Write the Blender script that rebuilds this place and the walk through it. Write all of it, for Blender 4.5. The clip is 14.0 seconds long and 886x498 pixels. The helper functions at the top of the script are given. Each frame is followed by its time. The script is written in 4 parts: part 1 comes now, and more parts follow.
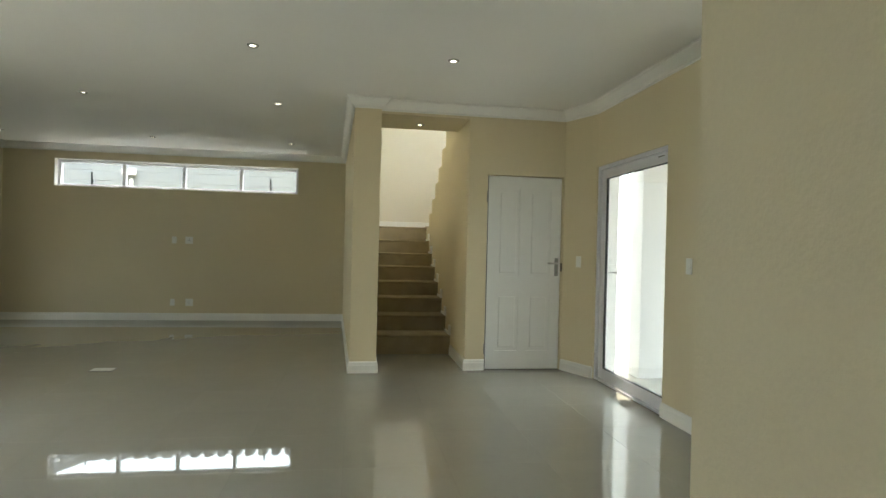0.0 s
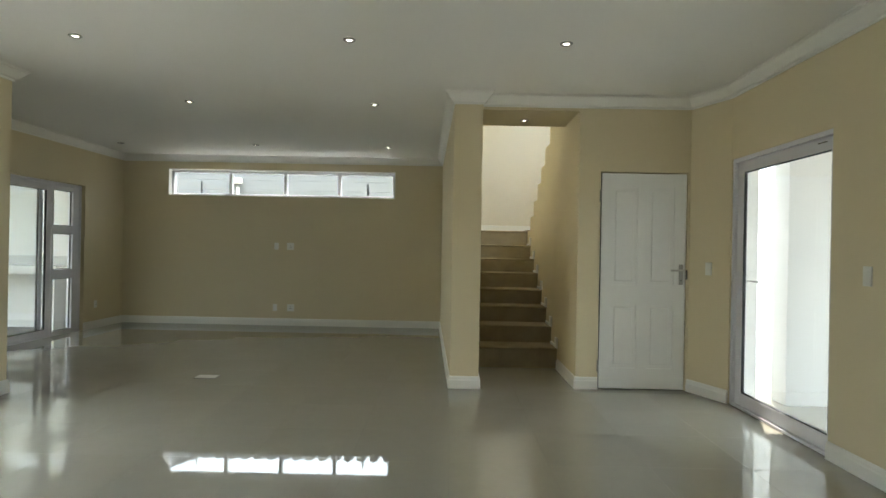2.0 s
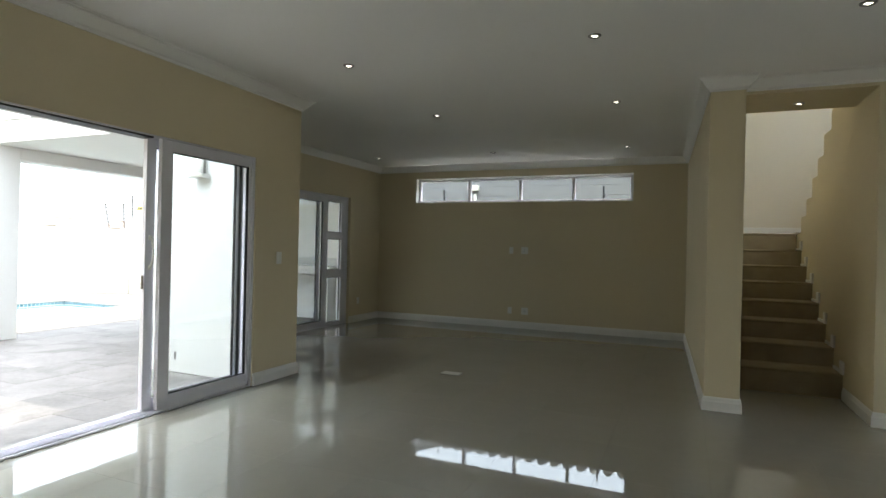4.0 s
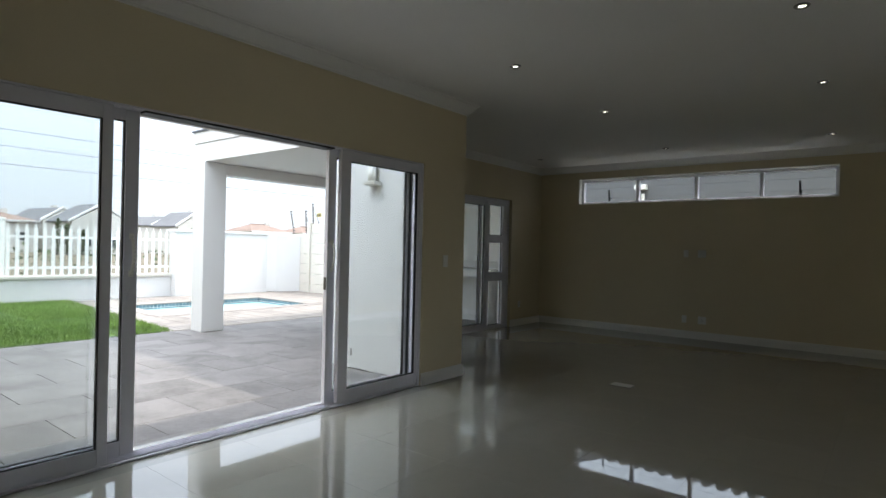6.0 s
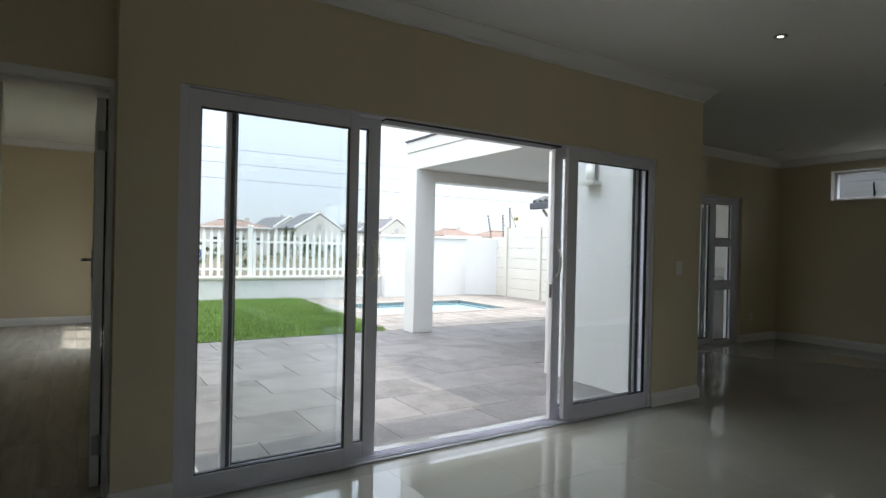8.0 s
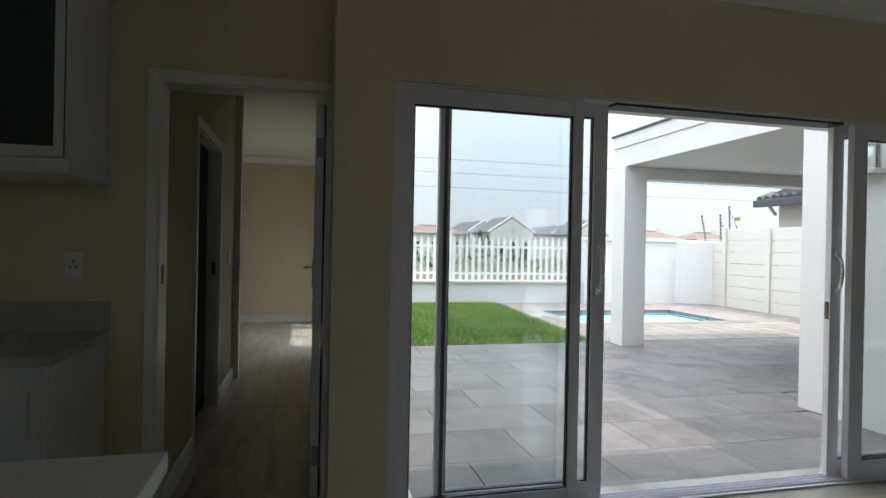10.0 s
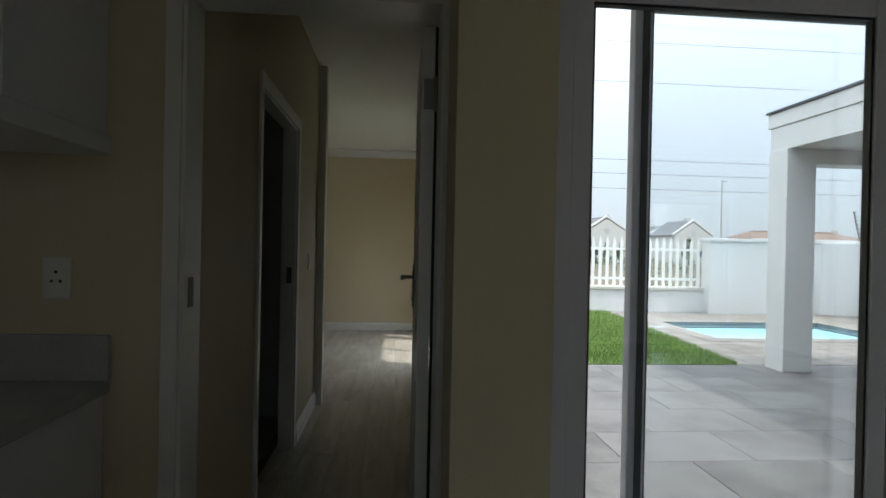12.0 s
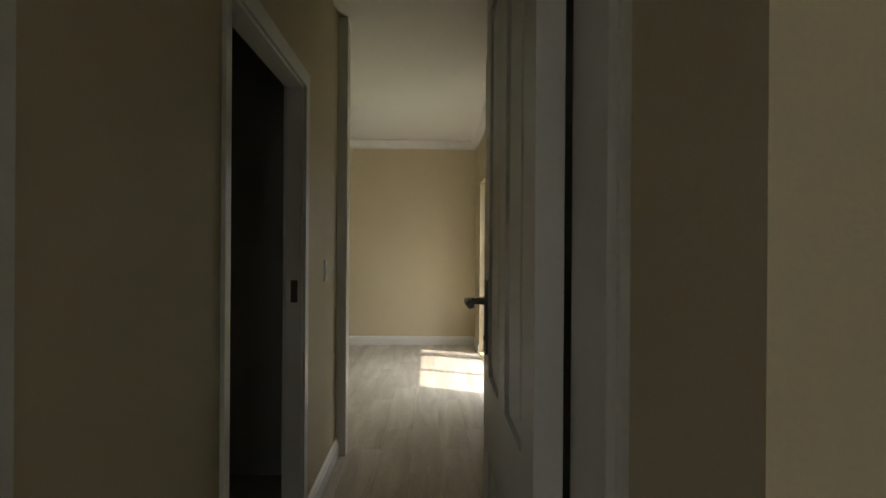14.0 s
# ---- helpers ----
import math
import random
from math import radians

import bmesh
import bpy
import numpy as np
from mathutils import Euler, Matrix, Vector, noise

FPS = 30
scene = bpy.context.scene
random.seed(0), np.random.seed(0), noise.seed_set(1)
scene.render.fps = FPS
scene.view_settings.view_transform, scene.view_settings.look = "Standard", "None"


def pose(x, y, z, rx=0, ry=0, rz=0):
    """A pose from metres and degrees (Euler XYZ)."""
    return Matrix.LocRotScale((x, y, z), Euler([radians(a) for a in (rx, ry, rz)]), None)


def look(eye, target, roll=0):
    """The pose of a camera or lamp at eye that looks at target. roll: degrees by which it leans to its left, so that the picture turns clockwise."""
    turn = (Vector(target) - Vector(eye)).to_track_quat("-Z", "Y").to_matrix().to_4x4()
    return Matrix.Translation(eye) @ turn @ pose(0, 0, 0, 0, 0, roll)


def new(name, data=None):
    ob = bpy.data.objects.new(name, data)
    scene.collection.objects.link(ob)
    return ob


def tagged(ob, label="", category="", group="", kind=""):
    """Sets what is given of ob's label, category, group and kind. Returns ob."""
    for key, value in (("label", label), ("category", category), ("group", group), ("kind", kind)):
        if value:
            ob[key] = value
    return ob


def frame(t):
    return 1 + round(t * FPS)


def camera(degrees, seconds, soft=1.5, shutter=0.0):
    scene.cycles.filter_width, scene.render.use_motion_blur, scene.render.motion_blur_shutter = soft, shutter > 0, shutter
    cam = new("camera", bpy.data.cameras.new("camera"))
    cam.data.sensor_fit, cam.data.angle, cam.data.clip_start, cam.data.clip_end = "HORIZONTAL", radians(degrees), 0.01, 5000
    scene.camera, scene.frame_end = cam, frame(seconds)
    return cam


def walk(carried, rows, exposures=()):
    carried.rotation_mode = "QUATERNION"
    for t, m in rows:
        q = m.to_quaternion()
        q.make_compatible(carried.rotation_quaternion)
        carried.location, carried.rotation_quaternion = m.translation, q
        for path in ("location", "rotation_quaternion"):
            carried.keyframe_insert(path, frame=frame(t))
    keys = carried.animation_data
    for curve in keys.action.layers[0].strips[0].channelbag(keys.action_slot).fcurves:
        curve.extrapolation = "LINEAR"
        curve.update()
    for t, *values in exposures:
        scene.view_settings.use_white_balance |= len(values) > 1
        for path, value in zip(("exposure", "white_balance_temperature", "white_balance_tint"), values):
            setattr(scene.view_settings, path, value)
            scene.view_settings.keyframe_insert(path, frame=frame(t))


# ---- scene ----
cam = camera(75.7, 14.0)
PATH = [
    (0, (0.277, 0.143, 1.26), (0.583, 2.119, 1.256), 1.4),
    (0.5, (0.243, 0.341, 1.258), (0.5, 2.325, 1.253), 1.3),
    (1, (0.226, 0.488, 1.258), (0.44, 2.476, 1.255), 1.3),
    (1.5, (0.228, 0.559, 1.276), (0.372, 2.554, 1.276), 1.2),
    (2, (0.214, 0.579, 1.278), (0.195, 2.579, 1.28), 1.1),
    (2.5, (0.179, 0.606, 1.282), (-0.057, 2.592, 1.281), 1.1),
    (3, (0.157, 0.634, 1.287), (-0.316, 2.577, 1.281), 1.2),
    (3.5, (0.117, 0.642, 1.277), (-0.525, 2.536, 1.274), 1.3),
    (6, (-0.042, 0.702, 1.282), (-1.291, 2.264, 1.279), 1.3),
    (6.5, (-0.136, 0.695, 1.288), (-1.486, 2.171, 1.284), 1.4),
    (7, (-0.265, 0.672, 1.276), (-1.719, 2.045, 1.275), 1.4),
    (7.5, (-0.344, 0.657, 1.279), (-1.896, 1.918, 1.277), 1.4),
    (8, (-0.455, 0.669, 1.286), (-2.136, 1.752, 1.281), 1.3),
    (8.5, (-0.496, 0.671, 1.284), (-2.278, 1.579, 1.28), 1.4),
    (8.7, (-0.52, 0.668, 1.296), (-2.334, 1.51, 1.292), 1.3),
    (11, (-1.464, 0.716, 1.307), (-3.443, 1.003, 1.294), 1.3),
    (11.5, (-1.785, 0.68, 1.31), (-3.773, 0.905, 1.296), 1.3),
    (12, (-2.035, 0.667, 1.304), (-4.028, 0.838, 1.294), 1.2),
    (12.5, (-2.292, 0.683, 1.3), (-4.288, 0.808, 1.293), 1.1),
    (13, (-2.57, 0.641, 1.29), (-4.567, 0.735, 1.285), 0.7),
    (13.5, (-2.823, 0.613, 1.284), (-4.822, 0.682, 1.284), 0.6),
    (14, (-3.13, 0.601, 1.298), (-5.129, 0.659, 1.295), 0.4),
]
walk(cam, [(t, look(eye, target, roll)) for t, eye, target, roll in PATH],
     exposures=[(0, 3.28, 6850, 4), (1.5, 3.2, 6750, 5), (3.5, 2.8, 6550, 8), (4.6, 1.8, 6450, 11), (5.8, 1.4, 6350, 12), (8.7, 1.25, 6350, 12),
                (11, 1.1, 6350, 11), (12.5, 1.1, 6350, 11), (13.2, 1.15, 6800, 13), (14, 2.15, 7350, 15)])

# ---- world, sun ----
world = bpy.data.worlds.new("sky")
scene.world = world
world.use_nodes = True
wn, wl = world.node_tree.nodes, world.node_tree.links
sky = wn.new("ShaderNodeTexSky")
sky.sky_type, sky.sun_disc = "NISHITA", False
sky.sun_elevation, sky.sun_rotation = radians(64), radians(-156)
sky.air_density, sky.dust_density, sky.ozone_density = 1.0, 2.0, 1.0
haze = wn.new("ShaderNodeMix")
haze.data_type = "RGBA"
haze.inputs["Factor"].default_value = 0.9
haze.inputs["B"].default_value = (2.75, 3.02, 3.25, 1)
wl.new(sky.outputs[0], haze.inputs["A"])
# hazy overcast: the sky brightens towards the high sun
place, split, lift = wn.new("ShaderNodeTexCoord"), wn.new("ShaderNodeSeparateXYZ"), wn.new("ShaderNodeMath")
grow, dome, high = wn.new("ShaderNodeMath"), wn.new("ShaderNodeVectorMath"), wn.new("ShaderNodeMath")
lift.operation, grow.operation, dome.operation, high.operation = "MAXIMUM", "MULTIPLY_ADD", "SCALE", "POWER"
high.inputs[1].default_value = 1.7
lift.inputs[1].default_value, grow.inputs[1].default_value, grow.inputs[2].default_value = 0.0, 4.6, 1.0
wl.new(place.outputs["Generated"], split.inputs[0])
wl.new(split.outputs["Z"], lift.inputs[0])
wl.new(lift.outputs[0], high.inputs[0])
wl.new(high.outputs[0], grow.inputs[0])
wl.new(haze.outputs["Result"], dome.inputs[0])
wl.new(grow.outputs[0], dome.inputs["Scale"])
wl.new(dome.outputs[0], wn["Background"].inputs[0])
wn["Background"].inputs[1].default_value = 0.15
sun_data = bpy.data.lights.new("sun", "SUN")
sun_data.energy, sun_data.angle, sun_data.color = 1.35, radians(0.7), (1.0, 0.95, 0.87)
sun = new("sun", sun_data)
sun.matrix_world = look((0.40, 0.90, 2.05), (0, 0, 0))
# added fill lamp, as sky light in the unseen front door behind the walk
fill_light = bpy.data.lights.new("added_hall_fill", "AREA")
fill_light.shape, fill_light.size, fill_light.size_y = "RECTANGLE", 1.6, 1.9
fill_light.energy, fill_light.color = 0.8, (1.0, 0.97, 0.92)
new("added_hall_fill", fill_light).matrix_world = look((4.68, 1.7, 1.1), (0.0, 2.2, 1.1))


# ---- materials ----
def material(name, color, rough=0.5, metal=0.0, vary=0.08, scale=3.0, fine=60.0, bump=0.0, spec=0.5, per=0.0, emit=0.0):
    """A plain surface with stains at a large scale and grain at a fine one."""
    m = bpy.data.materials.new(name)
    m.use_nodes = True
    n, l = m.node_tree.nodes, m.node_tree.links
    b = n["Principled BSDF"]
    b.inputs["Roughness"].default_value, b.inputs["Metallic"].default_value = rough, metal
    b.inputs["Specular IOR Level"].default_value = spec
    tc = n.new("ShaderNodeTexCoord")
    big, small = n.new("ShaderNodeTexNoise"), n.new("ShaderNodeTexNoise")
    big.inputs["Scale"].default_value, small.inputs["Scale"].default_value = scale, fine
    big.inputs["Detail"].default_value, small.inputs["Detail"].default_value = 4, 3
    for t in (big, small):
        l.new(tc.outputs["Object"], t.inputs["Vector"])
    add = n.new("ShaderNodeMath")
    add.operation = "ADD"
    l.new(big.outputs["Fac"], add.inputs[0])
    l.new(small.outputs["Fac"], add.inputs[1])
    last = add
    if per:
        info, mul = n.new("ShaderNodeObjectInfo"), n.new("ShaderNodeMath")
        mul.operation = "MULTIPLY_ADD"
        mul.inputs[1].default_value = per
        l.new(info.outputs["Random"], mul.inputs[0])
        l.new(add.outputs[0], mul.inputs[2])
        last = mul
    ramp = n.new("ShaderNodeMapRange")
    ramp.inputs["From Min"].default_value, ramp.inputs["From Max"].default_value = 0.6, 1.4 + per
    ramp.inputs["To Min"].default_value, ramp.inputs["To Max"].default_value = 1 - vary, 1 + vary
    l.new(last.outputs[0], ramp.inputs["Value"])
    mix = n.new("ShaderNodeVectorMath")
    mix.operation = "SCALE"
    mix.inputs[0].default_value = color
    l.new(ramp.outputs[0], mix.inputs["Scale"])
    l.new(mix.outputs[0], b.inputs["Base Color"])
    if bump:
        bp = n.new("ShaderNodeBump")
        bp.inputs["Strength"].default_value, bp.inputs["Distance"].default_value = bump, 0.01
        l.new(small.outputs["Fac"], bp.inputs["Height"])
        l.new(bp.outputs[0], b.inputs["Normal"])
    if emit:
        b.inputs["Emission Color"].default_value = (1.0, 0.93, 0.8, 1)
        b.inputs["Emission Strength"].default_value = emit
    return m


def stone(name, dark, light, rough, scale, bump, per=0.25, stretch=(1, 1, 1), spec=0.5, ior=1.5):
    """Veined or mottled colour between two tones, a different tone for each piece."""
    m = bpy.data.materials.new(name)
    m.use_nodes = True
    n, l = m.node_tree.nodes, m.node_tree.links
    b = n["Principled BSDF"]
    b.inputs["Roughness"].default_value = rough
    b.inputs["Specular IOR Level"].default_value, b.inputs["IOR"].default_value = spec, ior
    geo, mp, info = n.new("ShaderNodeNewGeometry"), n.new("ShaderNodeMapping"), n.new("ShaderNodeObjectInfo")
    mp.inputs["Scale"].default_value = stretch
    l.new(geo.outputs["Position"], mp.inputs["Vector"])
    shift = n.new("ShaderNodeVectorMath")
    shift.operation = "MULTIPLY_ADD"
    shift.inputs[1].default_value = (7, 7, 7)
    l.new(info.outputs["Random"], shift.inputs[0])
    l.new(mp.outputs[0], shift.inputs[2])
    a, c = n.new("ShaderNodeTexNoise"), n.new("ShaderNodeTexNoise")
    a.inputs["Scale"].default_value, a.inputs["Detail"].default_value, a.inputs["Distortion"].default_value = scale, 6, 0.8
    c.inputs["Scale"].default_value, c.inputs["Detail"].default_value = scale * 12, 4
    l.new(shift.outputs[0], a.inputs["Vector"])
    l.new(shift.outputs[0], c.inputs["Vector"])
    m1, m2 = n.new("ShaderNodeMath"), n.new("ShaderNodeMath")
    m1.operation = m2.operation = "MULTIPLY_ADD"
    m1.inputs[1].default_value, m2.inputs[1].default_value = 0.35, per
    l.new(c.outputs["Fac"], m1.inputs[0])
    l.new(a.outputs["Fac"], m1.inputs[2])
    l.new(info.outputs["Random"], m2.inputs[0])
    l.new(m1.outputs[0], m2.inputs[2])
    r = n.new("ShaderNodeValToRGB")
    r.color_ramp.elements[0].position, r.color_ramp.elements[1].position = 0.45, 0.95
    r.color_ramp.elements[0].color, r.color_ramp.elements[1].color = (*dark, 1), (*light, 1)
    l.new(m2.outputs[0], r.inputs["Fac"])
    l.new(r.outputs[0], b.inputs["Base Color"])
    if bump:
        bp = n.new("ShaderNodeBump")
        bp.inputs["Strength"].default_value, bp.inputs["Distance"].default_value = bump, 0.01
        l.new(c.outputs["Fac"], bp.inputs["Height"])
        l.new(bp.outputs[0], b.inputs["Normal"])
    return m


def glass_material(name, tint, rough=0.0):
    """Thin pane: clear with a weak mirror."""
    m = bpy.data.materials.new(name)
    m.use_nodes = True
    n, l = m.node_tree.nodes, m.node_tree.links
    n.remove(n["Principled BSDF"])
    t, g, mix, fr = n.new("ShaderNodeBsdfTransparent"), n.new("ShaderNodeBsdfGlossy"), n.new("ShaderNodeMixShader"), n.new("ShaderNodeLayerWeight")
    power, gain = n.new("ShaderNodeMath"), n.new("ShaderNodeMath")
    power.operation, gain.operation = "POWER", "MULTIPLY_ADD"
    power.inputs[1].default_value = 4.0
    gain.inputs[1].default_value, gain.inputs[2].default_value = 0.6, 0.06
    fr.inputs["Blend"].default_value = 0.5
    l.new(fr.outputs["Facing"], power.inputs[0])
    l.new(power.outputs[0], gain.inputs[0])
    t.inputs[0].default_value = (*tint, 1)
    g.inputs["Roughness"].default_value = rough
    l.new(gain.outputs[0], mix.inputs[0])
    l.new(t.outputs[0], mix.inputs[1])
    l.new(g.outputs[0], mix.inputs[2])
    l.new(mix.outputs[0], n["Material Output"].inputs[0])
    return m


CREAM = material("cream_wall_paint", (0.675, 0.588, 0.402), 0.65, vary=0.035, scale=1.3, fine=180, bump=0.08)
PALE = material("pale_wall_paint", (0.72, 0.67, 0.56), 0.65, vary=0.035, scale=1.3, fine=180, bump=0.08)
CEIL = material("white_ceiling_paint", (0.83, 0.82, 0.79), 0.8, vary=0.03, scale=0.8, fine=140, bump=0.05)
TRIM = material("white_gloss_trim", (0.80, 0.79, 0.75), 0.3, vary=0.03, scale=5, fine=90)
DOORW = material("white_door_enamel", (0.78, 0.78, 0.76), 0.35, vary=0.03, scale=4, fine=120, bump=0.03)
ALU = material("white_coated_aluminium", (0.70, 0.69, 0.74), 0.35, vary=0.03, scale=6, fine=200)
GASKET = material("black_rubber_gasket", (0.02, 0.02, 0.022), 0.6)
PLASTIC = material("white_plastic", (0.80, 0.79, 0.74), 0.3, vary=0.02)
STEEL = material("brushed_steel", (0.55, 0.54, 0.52), 0.28, 1.0, vary=0.05, fine=300)
BEZEL = material("satin_grey_metal", (0.30, 0.295, 0.28), 0.4, 0.6, vary=0.05, fine=300)
DULL = material("dull_grey_plate", (0.36, 0.35, 0.31), 0.5, 0.2)
DARKSTEEL = material("dark_metal", (0.12, 0.11, 0.10), 0.4, 0.8)
GLASS = glass_material("clear_glass", (0.955, 0.972, 0.975))
FROST = glass_material("window_glass", (0.91, 0.925, 0.93))
TILE = stone("polished_porcelain", (0.31, 0.294, 0.245), (0.335, 0.319, 0.268), 0.008, 1.2, 0.0, per=0.06, spec=1.0, ior=1.62)
GROUT = material("pale_grout", (0.26, 0.246, 0.208), 0.12, spec=0.9)
CARPET = material("brown_carpet", (0.36, 0.30, 0.20), 0.95, vary=0.2, scale=6, fine=400, bump=0.6, spec=0.1)
LAMP = material("lit_lamp_lens", (1, 0.95, 0.85), 0.4, emit=2.0)
LAMIN = stone("pale_oak_laminate", (0.34, 0.30, 0.235), (0.64, 0.60, 0.51), 0.32, 2.2, 0.03, per=0.12, stretch=(0.5, 3.4, 1))
WHITEOUT = material("white_outdoor_plaster", (0.635, 0.627, 0.608), 0.75, vary=0.05, scale=0.7, fine=90, bump=0.15)
PAVER = stone("grey_paver", (0.082, 0.074, 0.067), (0.17, 0.157, 0.147), 0.75, 2.2, 0.3, per=0.22)
POOLPAVE = stone("sand_paver", (0.14, 0.12, 0.10), (0.235, 0.205, 0.175), 0.8, 3.0, 0.3, per=0.3)
JOINT = material("paving_joint", (0.19, 0.175, 0.16), 0.9, vary=0.15)
PRECAST = material("cream_precast_concrete", (0.58, 0.55, 0.485), 0.8, vary=0.06, scale=1.0, fine=60, bump=0.15)
GRASS = material("lawn_blades", (0.155, 0.245, 0.058), 0.6, vary=0.5, scale=2.0, fine=25, spec=0.2)
SOIL = material("lawn_soil", (0.07, 0.11, 0.03), 0.9, vary=0.3, scale=4, fine=40)
DRYLAND = material("dry_field", (0.11, 0.09, 0.055), 0.95, vary=0.3, scale=0.15, fine=2.0)
SCRUB = material("scrub_leaves", (0.06, 0.085, 0.035), 0.8, vary=0.4, scale=1.0, fine=8)
HOUSEW = material("beige_house_plaster", (0.55, 0.53, 0.48), 0.8, vary=0.05, scale=0.3)
ROOFG = material("grey_roof_tiles", (0.10, 0.10, 0.10), 0.8, vary=0.2, scale=0.8, fine=6, bump=0.5)
ROOFR = material("terracotta_roof_tiles", (0.165, 0.11, 0.08), 0.8, vary=0.2, scale=0.8, fine=6, bump=0.5)
DARKGLASS = material("dark_window_glass", (0.05, 0.06, 0.07), 0.1)
CHAR = material("charcoal_gutter", (0.06, 0.065, 0.075), 0.5)
POOLTILE = stone("blue_mosaic", (0.03, 0.055, 0.07), (0.12, 0.17, 0.19), 0.2, 9.0, 0.0, per=0.5)
POOLPLASTER = material("pale_blue_pool_plaster", (0.45, 0.72, 0.78), 0.6, vary=0.05)
GREYTOP = material("grey_quartz_worktop", (0.46, 0.46, 0.45), 0.25, vary=0.1, scale=8, fine=150)
CABINET = material("white_cabinet_board", (0.66, 0.66, 0.67), 0.3, vary=0.02)
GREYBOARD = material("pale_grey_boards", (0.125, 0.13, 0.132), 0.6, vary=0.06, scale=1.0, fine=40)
SIGNBLUE = material("blue_sign", (0.05, 0.09, 0.28), 0.4)
SIGN = material("yellow_sign", (0.45, 0.38, 0.10), 0.5)
WIRE = material("power_line", (0.06, 0.06, 0.07), 0.6)
BATHW = material("grey_bathroom_wall", (0.48, 0.49, 0.47), 0.5, vary=0.05)


# ---- mesh helpers ----
def box(bm, x0, x1, y0, y1, z0, z1, bev=0.0):
    m = Matrix.Translation(((x0 + x1) / 2, (y0 + y1) / 2, (z0 + z1) / 2)) @ Matrix.Diagonal((abs(x1 - x0), abs(y1 - y0), abs(z1 - z0), 1))
    vs = bmesh.ops.create_cube(bm, size=1, matrix=m)["verts"]
    if bev:
        es = list({e for v in vs for e in v.link_edges})
        bmesh.ops.bevel(bm, geom=es, offset=bev, segments=2, profile=0.5, affect="EDGES")
    return bm


def cube(x0, x1, y0, y1, z0, z1, bev=0.0):
    return box(bmesh.new(), x0, x1, y0, y1, z0, z1, bev)


def rod(bm, a, b, r, r2=None, seg=12):
    """A round bar from a to b."""
    a, b = Vector(a), Vector(b)
    m = Matrix.Translation((a + b) / 2) @ (b - a).to_track_quat("Z", "Y").to_matrix().to_4x4()
    bmesh.ops.create_cone(bm, cap_ends=True, segments=seg, radius1=r, radius2=r if r2 is None else r2, depth=(b - a).length, matrix=m)
    return bm


def prism(bm, outline, axis, a, b):
    """An outline (u, v) pushed along an axis from a to b. x: u is y, v is z; y: u is x, v is z; z: u is x, v is y."""
    put = {"x": lambda u, v, w: (w, u, v), "y": lambda u, v, w: (u, w, v), "z": lambda u, v, w: (u, v, w)}[axis]
    lo = [bm.verts.new(put(u, v, a)) for u, v in outline]
    hi = [bm.verts.new(put(u, v, b)) for u, v in outline]
    n = len(outline)
    fs = [bm.faces.new(lo), bm.faces.new(hi)] + [bm.faces.new((lo[i], lo[(i + 1) % n], hi[(i + 1) % n], hi[i])) for i in range(n)]
    bmesh.ops.recalc_face_normals(bm, faces=fs)
    return bm


def sweep(bm, path, profile):
    """A moulding along a wall line (room on the left), mitred at the corners. Profile: distance from the wall, height."""
    rings = []
    for i, p in enumerate(path):
        p = Vector(p)
        d0 = (p - Vector(path[i - 1])).normalized() if i else None
        d1 = (Vector(path[i + 1]) - p).normalized() if i + 1 < len(path) else None
        d0, d1 = d0 or d1, d1 or d0
        n0, n1 = Vector((-d0.y, d0.x)), Vector((-d1.y, d1.x))
        n = (n0 + n1) / max(0.2, 1 + n0.dot(n1))
        rings.append([bm.verts.new((p.x + n.x * d, p.y + n.y * d, h)) for d, h in profile])
    k = len(profile)
    for a, b in zip(rings, rings[1:]):
        for j in range(k):
            bm.faces.new((a[j], a[(j + 1) % k], b[(j + 1) % k], b[j]))
    bm.faces.new(rings[0])
    bm.faces.new(rings[-1][::-1])
    bmesh.ops.recalc_face_normals(bm, faces=bm.faces)
    return bm


def thing(name, x, y, z, label, category, group="", kind=""):
    ob = new(name)
    ob.location = (x, y, z)
    ob.empty_display_size = 0.1
    return tagged(ob, label, category, group, kind)


def origin(ob):
    v = Vector(ob.location)
    while ob.parent:
        ob = ob.parent
        v = v + ob.location
    return v


def part(name, bm, material, parent, label="", smooth=False):
    """One mesh from a bmesh in world places, under a thing or a part."""
    bmesh.ops.translate(bm, verts=bm.verts, vec=-origin(parent))
    me = bpy.data.meshes.new(name)
    bm.to_mesh(me)
    bm.free()
    me.materials.append(material)
    if smooth:
        for p in me.polygons:
            p.use_smooth = True
    ob = new(name, me)
    ob.parent = parent
    return tagged(ob, label)


def solid(name, bm, material, label, category, kind="structure", smooth=False, group=""):
    """A thing that is one mesh, in world places."""
    me = bpy.data.meshes.new(name)
    bm.to_mesh(me)
    bm.free()
    me.materials.append(material)
    if smooth:
        for p in me.polygons:
            p.use_smooth = True
    return tagged(new(name, me), label, category, group, kind)


def pieces(name, parent, material, size, places, bev=0.002):
    """Alike blocks of one size on one mesh: places are the centres of their tops."""
    w, d, h = size
    bm = cube(-w / 2, w / 2, -d / 2, d / 2, -h, 0)
    top = [e for e in bm.edges if all(v.co.z > -h / 2 for v in e.verts)]
    bmesh.ops.bevel(bm, geom=top, offset=bev, segments=1, affect="EDGES")
    me = bpy.data.meshes.new(name)
    bm.to_mesh(me)
    bm.free()
    me.materials.append(material)
    for p in places:
        ob = new(name, me)
        ob.parent = parent
        ob.location = Vector(p) - origin(parent)


